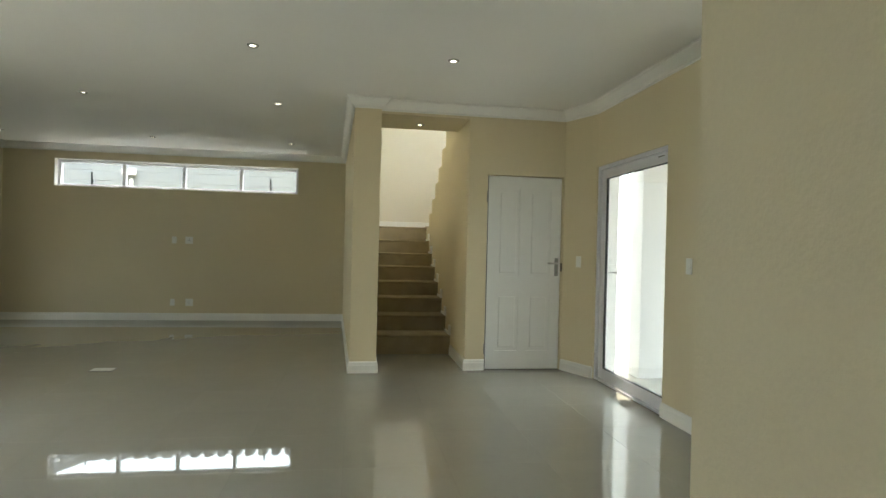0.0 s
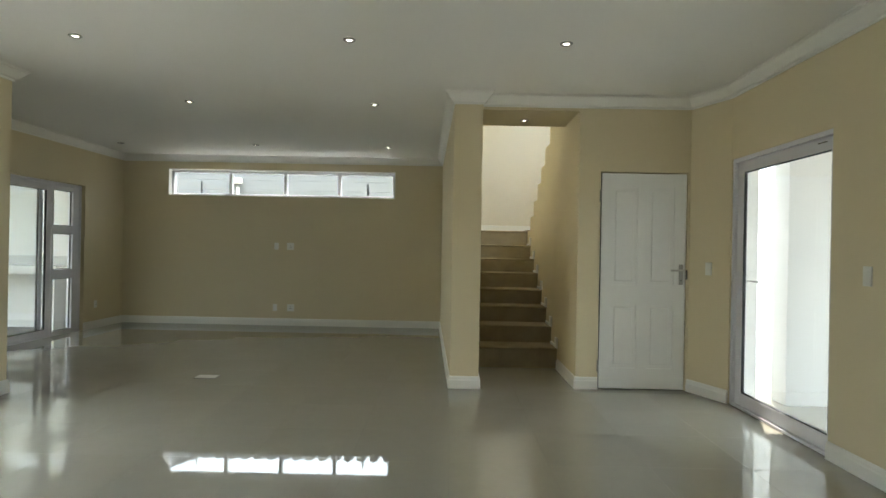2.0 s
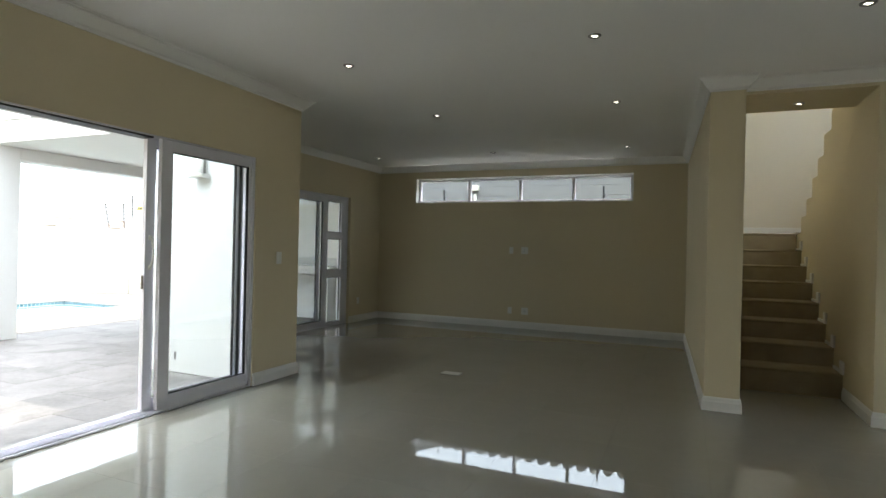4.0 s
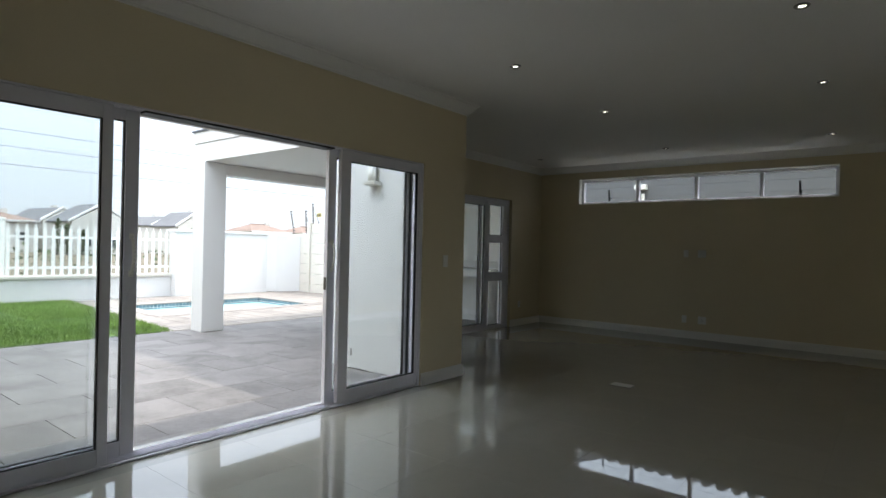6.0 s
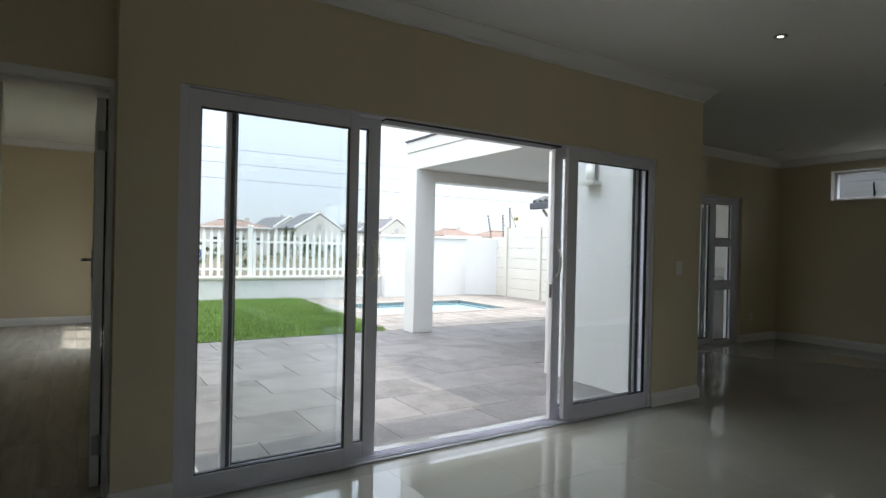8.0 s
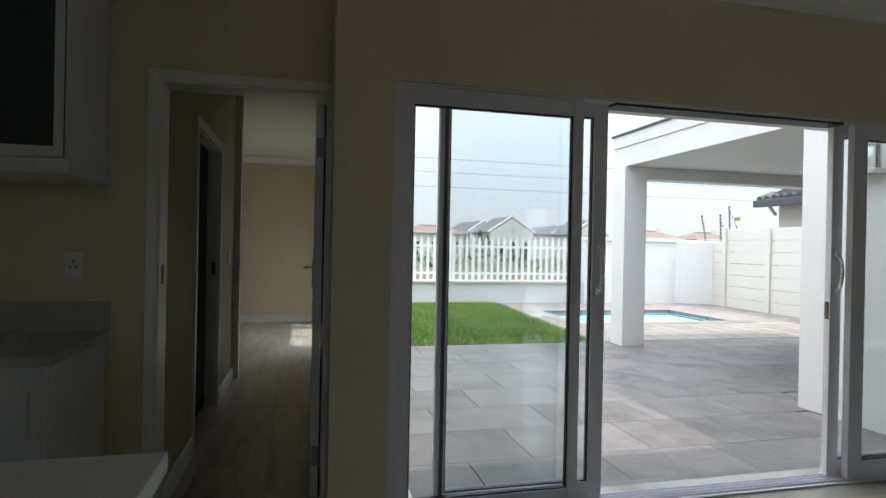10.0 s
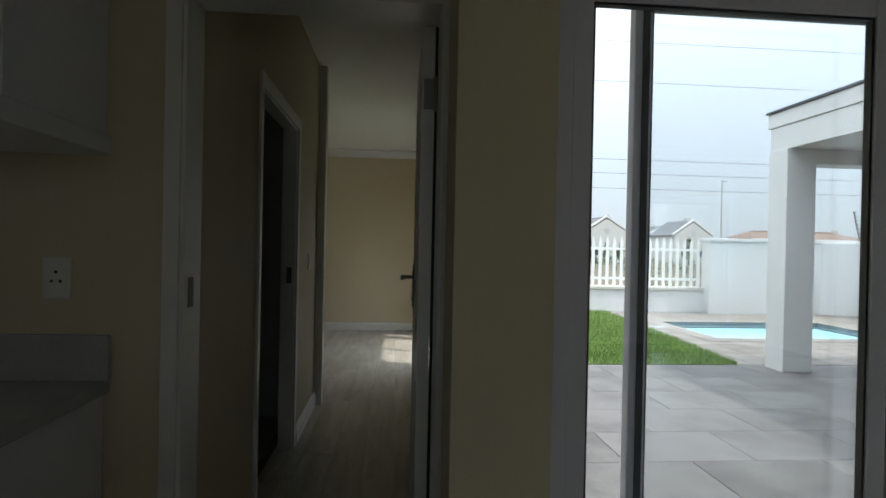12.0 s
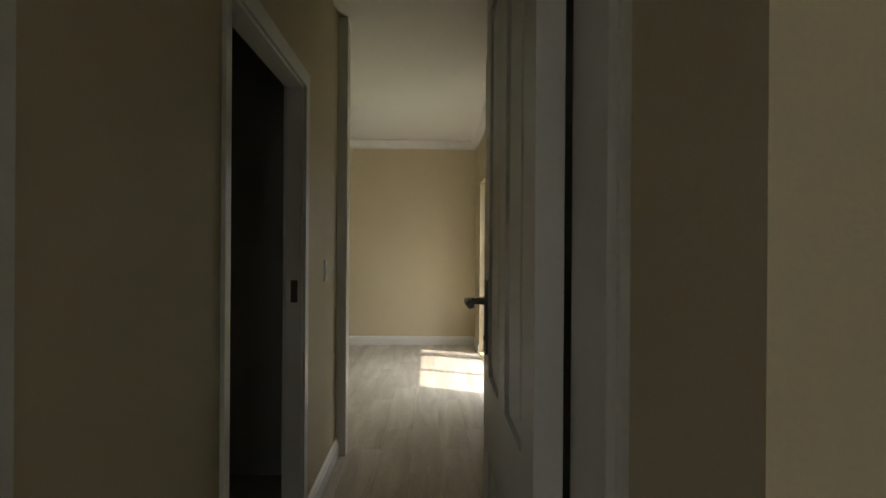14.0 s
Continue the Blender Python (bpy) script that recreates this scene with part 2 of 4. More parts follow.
def wall(name, material, along, a0, a1, t0, t1, z0, z1, openings=(), label="", category="wall"):
    """A wall along x or y from a0 to a1, between t0 and t1 across it, with openings (from, to, bottom, top)."""
    bm = bmesh.new()

    def put(u0, u1, w0, w1):
        if u1 - u0 > 1e-4 and w1 - w0 > 1e-4:
            box(bm, *((u0, u1, t0, t1) if along == "x" else (t0, t1, u0, u1)), w0, w1)

    at = a0
    for o0, o1, b, t in sorted(openings):
        put(at, o0, z0, z1)
        put(o0, o1, z0, b)
        put(o0, o1, t, z1)
        at = o1
    put(at, a1, z0, z1)
    bmesh.ops.remove_doubles(bm, verts=bm.verts, dist=1e-5)
    return solid(name, bm, material, label or "cream painted plaster wall", category)


# ---- the house: floors, walls, ceilings ----
CZ = 2.73
XS, YB, XL, XE = -3.49, 9.80, -5.08, 2.64
PIER_N, YC, EAST_N = 0.10, 5.35, 2.465
bm = bmesh.new()
box(bm, -3.74, 4.9, -3.6, 10.9, -0.5, -0.0008)
box(bm, -5.13, -3.74, 5.08, 5.335, -0.5, -0.0008)
box(bm, -5.40, -3.74, 5.335, 10.0, -0.5, -0.0008)
box(bm, -11.3, -3.74, -3.6, 1.18, -0.5, -0.0008)
box(bm, -11.3, -7.2, 1.18, 1.47, -0.5, -0.0008)
solid("foundation", bm, GROUT, "grey screed and grout under the floor tiles", "floor")
floor = thing("floor", 0, 3, 0, "polished cream porcelain floor tiles with thin grey joints", "floor", kind="structure")

wall("wall_west", CREAM, "y", 0.82, YC, -3.74, XS, 0, CZ, [(1.085, 4.72, 0, 2.063)], "cream plaster wall round the patio sliding door")
wall("facade_west", WHITEOUT, "y", 1.2, 5.06, -3.755, -3.742, -0.075, 3.0, [(1.2001, 4.72, -0.075, 2.063)], "white plastered outside wall round the patio door")
wall("wall_lounge_south", CREAM, "x", -5.115, -3.74, 5.09, YC, 0, CZ + 0.3)
skin = cube(-5.14, -3.74, 5.06, 5.087, -0.075, 3.0)
box(skin, -5.14, -5.117, 5.088, 5.32, -0.075, 3.0)
box(skin, XL - 0.25, -5.117, 5.32, 5.348, -0.075, 3.0)
solid("facade_skin", skin, WHITEOUT, "white plastered outside wall beside the patio door", "wall")
wall("wall_lounge_west", CREAM, "y", YC, YB, XL - 0.22, XL, 0, CZ, [(6.83, 8.82, 0, 2.10)])
wall("wall_north", CREAM, "x", XL - 0.22, PIER_N - 0.002, YB, YB + 0.22, 0, CZ, [(-4.355, -0.665, 2.08, 2.515)], "cream plaster wall below a long high window")
solid("wall_pier", prism(bmesh.new(), [(0.25, 5.85), (0.513, 5.85), (0.513, 10.3), (PIER_N, 10.3), (PIER_N, YB)], "z", 0, 5.4), CREAM, "cream plaster pier wall between lounge and stairs", "wall")
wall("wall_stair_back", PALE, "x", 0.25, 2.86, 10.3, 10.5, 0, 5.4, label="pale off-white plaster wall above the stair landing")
wall("wall_cupboard", CREAM, "x", 1.424, XE, 5.93, 6.05, 0, CZ, [(1.628, 2.444, 0, 2.035)], "cream plaster wall round a cupboard door")
wall("wall_east", CREAM, "y", 3.41, 10.5, XE, XE + 0.22, 0, CZ, [(4.215, 5.51, 0, 2.10)], "cream plaster wall round a glazed door")
solid("wall_east_end", prism(bmesh.new(), [(XE, 5.51), (XE, 5.929), (EAST_N, 5.929)], "z", 0, CZ), CREAM, "cream plaster wall beside the cupboard door", "wall")
wall("wall_stair_east", CREAM, "y", 5.9, 10.5, XE, XE + 0.22, CZ, 5.4, [(6.6, 9.6, 3.6, 5.0)])
wall("wall_stair_south", CREAM, "x", 0.25, XE + 0.22, 5.9, 6.05, CZ + 0.25, 5.4)
wall("wall_hall_north", CREAM, "x", XE + 0.22, 4.7, 3.41, 3.63, 0, CZ)
# openings here and in wall_south are added, unseen, to let in light
wall("wall_hall_east", CREAM, "y", -3.4, 3.63, 4.7, 4.9, 0, CZ, [(0.8, 2.6, 0, 2.1)])
wall("wall_near", CREAM, "y", -3.2, 0.745, 0.664, 0.90, 0, CZ, label="cream plaster wall end beside the way in")
wall("wall_south", CREAM, "x", -4.0, 4.9, -3.4, -3.2, 0, CZ, [(-1.5, -0.3, 1.1, 2.1)])
wall("wall_kitchen", CREAM, "y", -3.2, 1.2, -3.90, -3.75, 0, CZ, [(0.04, 0.817, 0, 2.05)], "cream plaster wall round the passage door")

wall("facade_east", WHITEOUT, "y", 3.64, 10.5, XE + 0.222, XE + 0.235, 0, 5.4, [(4.215, 5.51, 0, 2.10), (6.6, 9.6, 3.6, 5.0)], "white plastered outside wall")
wall("facade_hall", WHITEOUT, "x", XE + 0.235, 4.9, 3.632, 3.65, 0, 3.0, (), "white plastered outside wall")

# passage and bedroom
wall("wall_passage_south", CREAM, "x", -6.69, -3.90, -0.03, 0.045, 0, CZ, [(-5.72, -4.72, 0, 2.03)])
wall("wall_passage_end", TRIM, "y", -0.16, 0.105, -6.81, -6.69, 0, CZ, label="white painted nib at the passage end")
wall("wall_passage_north", CREAM, "x", -7.3, -3.90, 1.04, 1.2, 0, CZ)
wall("wall_bedroom_return", CREAM, "y", 1.04, 1.47, -7.42, -7.3, 0, CZ)
wall("wall_bedroom_north", CREAM, "x", -11.0, -7.42, 1.26, 1.47, 0, CZ, [(-10.15, -8.05, 0.02, 2.1)])
wall("wall_bedroom_west", CREAM, "y", -3.4, 1.47, -11.0, -10.8, 0, CZ, label="cream plaster bedroom wall")
wall("wall_bedroom_south", CREAM, "x", -10.8, -6.81, -3.4, -3.2, 0, CZ)
wall("wall_bedroom_east", CREAM, "y", -3.2, -0.16, -6.81, -6.69, 0, CZ)
wall("wall_bathroom_west", BATHW, "y", -2.0, -0.03, -6.5, -6.4, 0, CZ, label="grey tiled bathroom wall")
wall("wall_bathroom_south", BATHW, "x", -6.4, -3.9, -2.0, -1.9, 0, CZ, label="grey tiled bathroom wall")

# ceilings
bm = bmesh.new()
box(bm, -3.75, 4.9, -3.4, 5.9, CZ, CZ + 0.25)
box(bm, XL - 0.22, -3.75, 5.0, 5.9, CZ, CZ + 0.25)
box(bm, XL - 0.22, 0.25, 5.9, YB + 0.22, CZ, CZ + 0.25)
solid("ceiling", bm, CEIL, "flat white painted ceiling with recessed lights", "ceiling")
solid("ceiling_bedroom", cube(-11.0, -3.75, -3.4, 1.47, CZ, CZ + 0.25), CEIL, "flat white painted bedroom ceiling", "ceiling")
solid("ceiling_stairwell", cube(0.25, 2.86, 5.9, 10.5, 5.4, 5.55), CEIL, "white painted ceiling high above the stairs", "ceiling")
solid("stair_bulkhead", cube(0.513, XE, 5.93, 6.62, 2.60, CZ + 0.25), CREAM, "cream painted bulkhead over the stair entrance", "wall")

COVE = [(0.0, CZ - 0.105), (0.012, CZ - 0.105), (0.012, CZ - 0.088), (0.03, CZ - 0.078), (0.052, CZ - 0.05), (0.075, CZ - 0.022),
        (0.085, CZ - 0.018), (0.085, CZ - 0.004), (0.10, CZ - 0.004), (0.10, CZ), (0.0, CZ)]
BASE = [(0.0, 0.0), (0.018, 0.0), (0.018, 0.075), (0.014, 0.085), (0.012, 0.10), (0.006, 0.112), (0.0, 0.114)]
solid("cornice", sweep(bmesh.new(), [(4.7, 3.41), (XE, 3.41), (XE, 5.51), (EAST_N, 5.93), (0.513, 5.93), (0.513, 5.85), (0.25, 5.85), (PIER_N, YB), (XL, YB), (XL, YC), (XS, YC), (XS, 0.82), (-3.75, 0.82), (-3.75, -3.2), (0.664, -3.2), (0.664, 0.745), (0.9, 0.745), (0.9, -3.2)], COVE), CEIL, "white plaster cornice along the ceiling", "cornice")
solid("cornice_bedroom", sweep(bmesh.new(), [(-7.42, 1.26), (-10.8, 1.26), (-10.8, -3.2), (-6.81, -3.2), (-6.81, -0.02)], COVE), CEIL, "white plaster cornice along the bedroom ceiling", "cornice")
for run in ([(4.7, 3.41), (XE, 3.41), (XE, 4.215)], [(XE, 5.51), (EAST_N, 5.928)], [(1.628, 5.93), (1.424, 5.93), (1.424, 6.80)],
            [(0.513, 6.85), (0.513, 5.85), (0.25, 5.85), (PIER_N, YB), (XL, YB), (XL, 8.82)], [(XL, 6.83), (XL, YC), (XS, YC), (XS, 4.72)],
            [(XS, 1.085), (XS, 0.82), (-3.75, 0.82)], [(0.664, -3.2), (0.664, 0.745), (0.9, 0.745)],
            [(-4.66, 0.045), (-3.92, 0.045)], [(-6.69, 0.045), (-5.79, 0.045)], [(-10.15, 1.26), (-10.8, 1.26), (-10.8, -3.2), (-6.81, -3.2), (-6.81, -0.16)]):
    solid("baseboard", sweep(bmesh.new(), run, BASE), TRIM, "white moulded baseboard along the wall foot", "baseboard")


# ---- doors and windows ----
def leaf(parent, x, y0, y1, z0, z1, stile, rail_b, depth=0.04, name="door_panel", mat=None, left=None, rail_t=None):
    """A glazed aluminium panel across y at x: stiles, rails, black gaskets and the pane."""
    mat = mat or ALU
    d = depth / 2
    left = left or stile
    rail_t = rail_t or stile
    p = part(name, cube(x - d, x + d, y0, y0 + left, z0, z1, 0.003), mat, parent)
    part("stile", cube(x - d, x + d, y1 - stile, y1, z0, z1, 0.003), mat, p)
    part("rail", cube(x - d + 0.001, x + d - 0.001, y0 + left, y1 - stile, z1 - rail_t, z1, 0.002), mat, p)
    part("rail", cube(x - d + 0.001, x + d - 0.001, y0 + left, y1 - stile, z0, z0 + rail_b, 0.002), mat, p)
    g = bmesh.new()
    a, b, c, e, w = y0 + left, y1 - stile, z0 + rail_b, z1 - rail_t, 0.007
    for s in ((a, a + w, c, e), (b - w, b, c, e), (a + w, b - w, c, c + w), (a + w, b - w, e - w, e)):
        box(g, x - 0.012, x + 0.012, *s)
    part("gasket", g, GASKET, p)
    pane = part("pane", cube(x - 0.003, x + 0.003, a + w, b - w, c + w, e - w), GLASS, p)
    pane.visible_shadow = False
    return p


def pull(parent, x, y, z, side):
    """A white bow handle, standing off a stile along side times x."""
    arc = [(x + side * (0.006 + 0.034 * math.sin(math.pi * k / 10) ** 0.6), z - 0.11 + 0.022 * k) for k in range(11)]
    bm = bmesh.new()
    for (xa, za), (xb, zb) in zip(arc, arc[1:]):
        rod(bm, (xa, y, za), (xb, y, zb), 0.0088, seg=10)
    for xa, za in arc[1:-1]:
        bmesh.ops.create_uvsphere(bm, u_segments=10, v_segments=6, radius=0.0088, matrix=Matrix.Translation((xa, y, za)))
    grip = part("handle", bm, PLASTIC, parent, "white bow handle", smooth=True)
    for dz in (-0.11, 0.11):
        part("handle_foot", cube(min(x, x + side * 0.012), max(x, x + side * 0.012), y - 0.014, y + 0.014, z + dz - 0.018, z + dz + 0.018, 0.004), PLASTIC, grip)
    return grip


def patio_door():
    d = thing("sliding_door_1", XS, 2.89, 0, "white aluminium patio sliding door standing half open", "sliding door", kind="structure")
    y0, y1, top = 1.085, 4.72, 2.063
    xi, xo = XS - 0.045, XS - 0.105
    part("frame_jamb", cube(XS - 0.14, XS - 0.012, y0, y0 + 0.045, 0, top, 0.003), ALU, d)
    part("frame_jamb", cube(XS - 0.14, XS - 0.012, y1 - 0.03, y1, 0, top, 0.003), ALU, d)
    part("frame_head", cube(XS - 0.14, XS - 0.012, y0 + 0.045, y1 - 0.03, top - 0.012, top, 0.002), ALU, d)
    part("head_track", cube(XS - 0.13, XS - 0.02, 2.216, 3.654, top - 0.024, top - 0.012), GASKET, d)
    sill = part("sill_track", cube(XS - 0.14, XS - 0.012, y0 + 0.045, y1 - 0.03, 0.0, 0.012, 0.002), ALU, d)
    for o in (0.03, 0.06, 0.09, 0.12):
        part("track_rib", cube(XS - o - 0.003, XS - o, y0 + 0.045, y1 - 0.045, 0.012, 0.024), ALU, sill)
    leaf(d, xi, y0 + 0.045, 2.047, 0.026, top - 0.013, 0.055, 0.085, name="fixed_panel", rail_t=0.083)
    b = leaf(d, xo, 1.325, 2.215, 0.026, top - 0.013, 0.078, 0.085, name="sliding_panel", left=0.05, rail_t=0.064)
    c = leaf(d, xo, 3.655, 4.655, 0.026, top - 0.013, 0.078, 0.085, name="sliding_panel", rail_t=0.064)
    leaf(d, xi, 3.735, y1 - 0.03, 0.026, top - 0.013, 0.03, 0.095, name="fixed_panel", left=0.10, rail_t=0.083)
    pull(b, xo + 0.02, 2.178, 1.20, 1)
    part("lock", cube(xo + 0.019, xo + 0.026, 2.163, 2.193, 0.90, 1.0, 0.003), ALU, b)
    pull(c, xo + 0.02, 3.694, 1.20, 1)
    part("lock", cube(xo - 0.01, xo + 0.01, 3.648, 3.656, 0.93, 1.03), DARKSTEEL, c)
    for a, b in ((1.347, 1.366), (4.60, 4.63)):
        part("brush_seal", cube(xo + 0.0203, xo + 0.024, a, b, 0.03, top - 0.02), CHAR, d, "dark brush seal along a stile")
    for a, b in ((y0, y0 + 0.012), (y1 - 0.012, y1)):
        part("outer_reveal", cube(-3.752, XS - 0.142, a, b, -0.07, top), WHITEOUT, d)
    part("outer_reveal", cube(-3.752, XS - 0.142, y0 + 0.012, y1 - 0.012, top - 0.006, top), WHITEOUT, d)
    part("latch", cube(XS - 0.02, XS - 0.008, y0 + 0.02, y0 + 0.4, top + 0.0, top + 0.004), GASKET, d)


def lounge_door():
    d = thing("sliding_door_2", XL, 7.8, 0, "white aluminium sliding door with a three-pane side light", "sliding door", kind="structure")
    y0, y1, top = 6.83, 8.82, 2.10
    part("frame_jamb", cube(XL - 0.15, XL - 0.05, y0, y0 + 0.045, 0, top, 0.003), ALU, d)
    part("frame_jamb", cube(XL - 0.15, XL - 0.05, y1 - 0.045, y1, 0, top, 0.003), ALU, d)
    part("frame_head", cube(XL - 0.15, XL - 0.05, y0 + 0.045, y1 - 0.045, top - 0.04, top, 0.003), ALU, d)
    part("sill_track", cube(XL - 0.15, XL - 0.05, y0 + 0.045, y1 - 0.045, 0.0, 0.02, 0.002), ALU, d)
    leaf(d, XL - 0.075, 7.12, 8.20, 0.022, top - 0.042, 0.085, 0.085, name="sliding_panel")
    leaf(d, XL - 0.125, 6.91, 8.11, 0.022, top - 0.042, 0.07, 0.085, name="fixed_panel")
    s = part("side_light", cube(XL - 0.125, XL - 0.055, 8.205, 8.25, 0.022, top - 0.042, 0.003), ALU, d)
    part("stile", cube(XL - 0.125, XL - 0.055, 8.64, 8.775, 0.022, top - 0.042, 0.003), ALU, s)
    for a, b in ((0.022, 0.06), (0.775, 0.905), (1.395, 1.51), (top - 0.105, top - 0.042)):
        part("bar", cube(XL - 0.124, XL - 0.056, 8.25, 8.64, a, b, 0.003), ALU, s)
    for a, b in ((0.06, 0.775), (0.905, 1.395), (1.51, top - 0.105)):
        part("pane", cube(XL - 0.093, XL - 0.087, 8.25, 8.64, a, b), GLASS, s).visible_shadow = False
        g = bmesh.new()
        for u0, u1, w0, w1 in ((8.25, 8.257, a, b), (8.633, 8.64, a, b), (8.257, 8.633, a, a + 0.007), (8.257, 8.633, b - 0.007, b)):
            box(g, XL - 0.10, XL - 0.081, u0, u1, w0, w1)
        part("gasket", g, GASKET, s)
    for a, b in ((y0, y0 + 0.012), (y1 - 0.012, y1)):
        part("outer_reveal", cube(XL - 0.222, XL - 0.152, a, b, 0, top), WHITEOUT, d)


def east_door():
    d = thing("glazed_door_3", XE, 4.9, 0, "white aluminium glazed door with one tall pane", "glazed door", kind="structure")
    y0, y1, top = 4.215, 5.51, 2.10
    x = XE + 0.06
    part("frame_jamb", cube(XE + 0.012, XE + 0.12, y0, y0 + 0.02, 0, top, 0.003), ALU, d)
    part("frame_jamb", cube(XE + 0.012, XE + 0.12, y1 - 0.035, y1, 0, top, 0.003), ALU, d)
    part("frame_head", cube(XE + 0.012, XE + 0.12, y0 + 0.02, y1 - 0.035, top - 0.035, top, 0.003), ALU, d)
    part("sill_track", cube(XE + 0.012, XE + 0.12, y0 + 0.02, y1 - 0.035, 0, 0.02, 0.002), ALU, d)
    for a, b in ((y0, y0 + 0.012), (y1 - 0.012, y1)):
        part("outer_reveal", cube(XE + 0.121, XE + 0.222, a, b, 0, top), TRIM, d)
    part("outer_reveal", cube(XE + 0.121, XE + 0.222, y0 + 0.012, y1 - 0.012, top - 0.012, top), TRIM, d)
    p = leaf(d, x, y0 + 0.022, y1 - 0.037, 0.022, top - 0.038, 0.085, 0.10, name="door_leaf", left=0.05)
    bm = bmesh.new()
    rod(bm, (x + 0.02, 5.41, 1.06), (x + 0.07, 5.41, 1.06), 0.008)
    rod(bm, (x + 0.07, 5.41, 1.06), (x + 0.07, 5.29, 1.06), 0.008)
    part("lever", bm, STEEL, p, smooth=True)
    part("lock", cube(x - 0.03, x - 0.02, 5.395, 5.425, 0.93, 1.0, 0.003), ALU, p)
    part("stay", cube(x - 0.026, x - 0.02, 4.33, 4.42, 2.03, 2.036), DARKSTEEL, p)


def high_window():
    w = thing("window_1", -2.47, YB, 2.105, "long high aluminium window of four panes", "window", kind="structure")
    x0, x1, z0, z1 = -4.355, -0.665, 2.08, 2.515
    y = YB + 0.12
    for n, b in (("reveal", (x0, x0 + 0.012, z0, z1)), ("reveal", (x1 - 0.012, x1, z0, z1)), ("reveal", (x0 + 0.012, x1 - 0.012, z1 - 0.012, z1)), ("reveal", (x0 + 0.012, x1 - 0.012, z0, z0 + 0.012))):
        part(n, cube(b[0], b[1], YB - 0.003, y - 0.021, b[2], b[3], 0.002), TRIM, w, "white painted reveal")
    for n, b in (("frame_side", (x0, x0 + 0.05, z0, z1)), ("frame_side", (x1 - 0.05, x1, z0, z1)), ("frame_head", (x0 + 0.05, x1 - 0.05, z1 - 0.05, z1)), ("frame_sill", (x0 + 0.05, x1 - 0.05, z0, z0 + 0.045))):
        part(n, cube(b[0], b[1], y - 0.02, y + 0.06, b[2], b[3], 0.003), ALU, w)
    edges = [x0 + 0.05, -3.379, -2.476, -1.592, x1 - 0.05]
    for m in edges[1:-1]:
        part("mullion", cube(m - 0.025, m + 0.025, y - 0.02, y + 0.06, z0 + 0.045, z1 - 0.05, 0.003), ALU, w)
    for i, (a, b) in enumerate(zip(edges, edges[1:])):
        a, b = a + 0.025 * (i > 0), b - 0.025 * (i < 3)
        part("pane", cube(a, b, y + 0.018, y + 0.024, z0 + 0.045, z1 - 0.05), FROST, w).visible_shadow = False
    for m in (-3.85, -1.12):
        bm = bmesh.new()
        rod(bm, (m, y - 0.022, z0 + 0.06), (m, y - 0.034, z0 + 0.24), 0.013)
        rod(bm, (m, y - 0.022, z0 + 0.05), (m + 0.02, y - 0.034, z0 + 0.12), 0.015)
        part("stay_handle", bm, GASKET, w, "black window stay", smooth=True)


def panel_door(name, w, h, label, lever=1.125, inset=0.055):
    """A moulded four-panel door, hinged at its origin, closed along +x, front to -y."""
    d = thing(name, 0, 0, 0, label, "door", kind="structure")
    t = 0.04
    st, mid = 0.11, 0.10
    p0, p1 = st, (w - mid) / 2
    cols = ((p0, p1), (p1 + mid, w - st))
    rows = ((0.20, 0.80), (0.98, h - 0.13))
    bm = bmesh.new()
    xs = sorted({0.0, w, *[v for c in cols for v in c]})
    zs = sorted({0.008, h, *[v for r in rows for v in r]})
    for i, (a, b) in enumerate(zip(xs, xs[1:])):
        for j, (c, e) in enumerate(zip(zs, zs[1:])):
            if i % 2 == 0 or j % 2 == 0:
                box(bm, a, b, 0, t, c, e)
    bmesh.ops.remove_doubles(bm, verts=bm.verts, dist=1e-5)
    part("leaf", bm, DOORW, d)
    for a, b in cols:
        for c, e in rows:
            bm = bmesh.new()
            box(bm, a, b, 0.010, t - 0.010, c, e)
            box(bm, a + 0.035, b - 0.035, 0.003, t - 0.003, c + 0.035, e - 0.035, 0.006)
            part("panel", bm, DOORW, d)
    for s in (-1, 1):
        y = 0 if s < 0 else t
        pl = part("back_plate", cube(w - inset - 0.02, w - inset + 0.02, min(y, y + s * 0.006), max(y, y + s * 0.006), lever - 0.135, lever + 0.055, 0.002), BEZEL, d, "brushed steel plate")
        bm = bmesh.new()
        rod(bm, (w - inset, y + s * 0.004, lever), (w - inset, y + s * 0.05, lever), 0.009)
        rod(bm, (w - inset, y + s * 0.05, lever), (w - inset - 0.11, y + s * 0.05, lever), 0.009)
        bmesh.ops.create_uvsphere(bm, u_segments=10, v_segments=6, radius=0.0095, matrix=Matrix.Translation((w - inset, y + s * 0.05, lever)))
        part("lever", bm, STEEL, pl, smooth=True)
        part("keyhole", rod(bmesh.new(), (w - inset, y + s * 0.005, lever - 0.095), (w - inset, y + s * 0.009, lever - 0.095), 0.007), DARKSTEEL, pl)
    part("latch_plate", cube(w - 0.001, w + 0.002, 0.010, 0.030, 0.98, 1.18), STEEL, d)
    for z in (0.22, h - 0.22):
        bm = bmesh.new()
        rod(bm, (-0.005, -0.006, z - 0.055), (-0.005, -0.006, z + 0.055), 0.010)
        box(bm, -0.002, 0.0, 0.004, 0.034, z - 0.05, z + 0.05)
        part("hinge", bm, BEZEL, d, "dull grey butt hinge")
    # black strip put in as the shade between leaf and jamb
    part("gap_shade", cube(0.002, 0.006, -0.0105, -0.001, 0.01, h), GASKET, d, "black strip as the shade in the gap along the hinges")
    return d


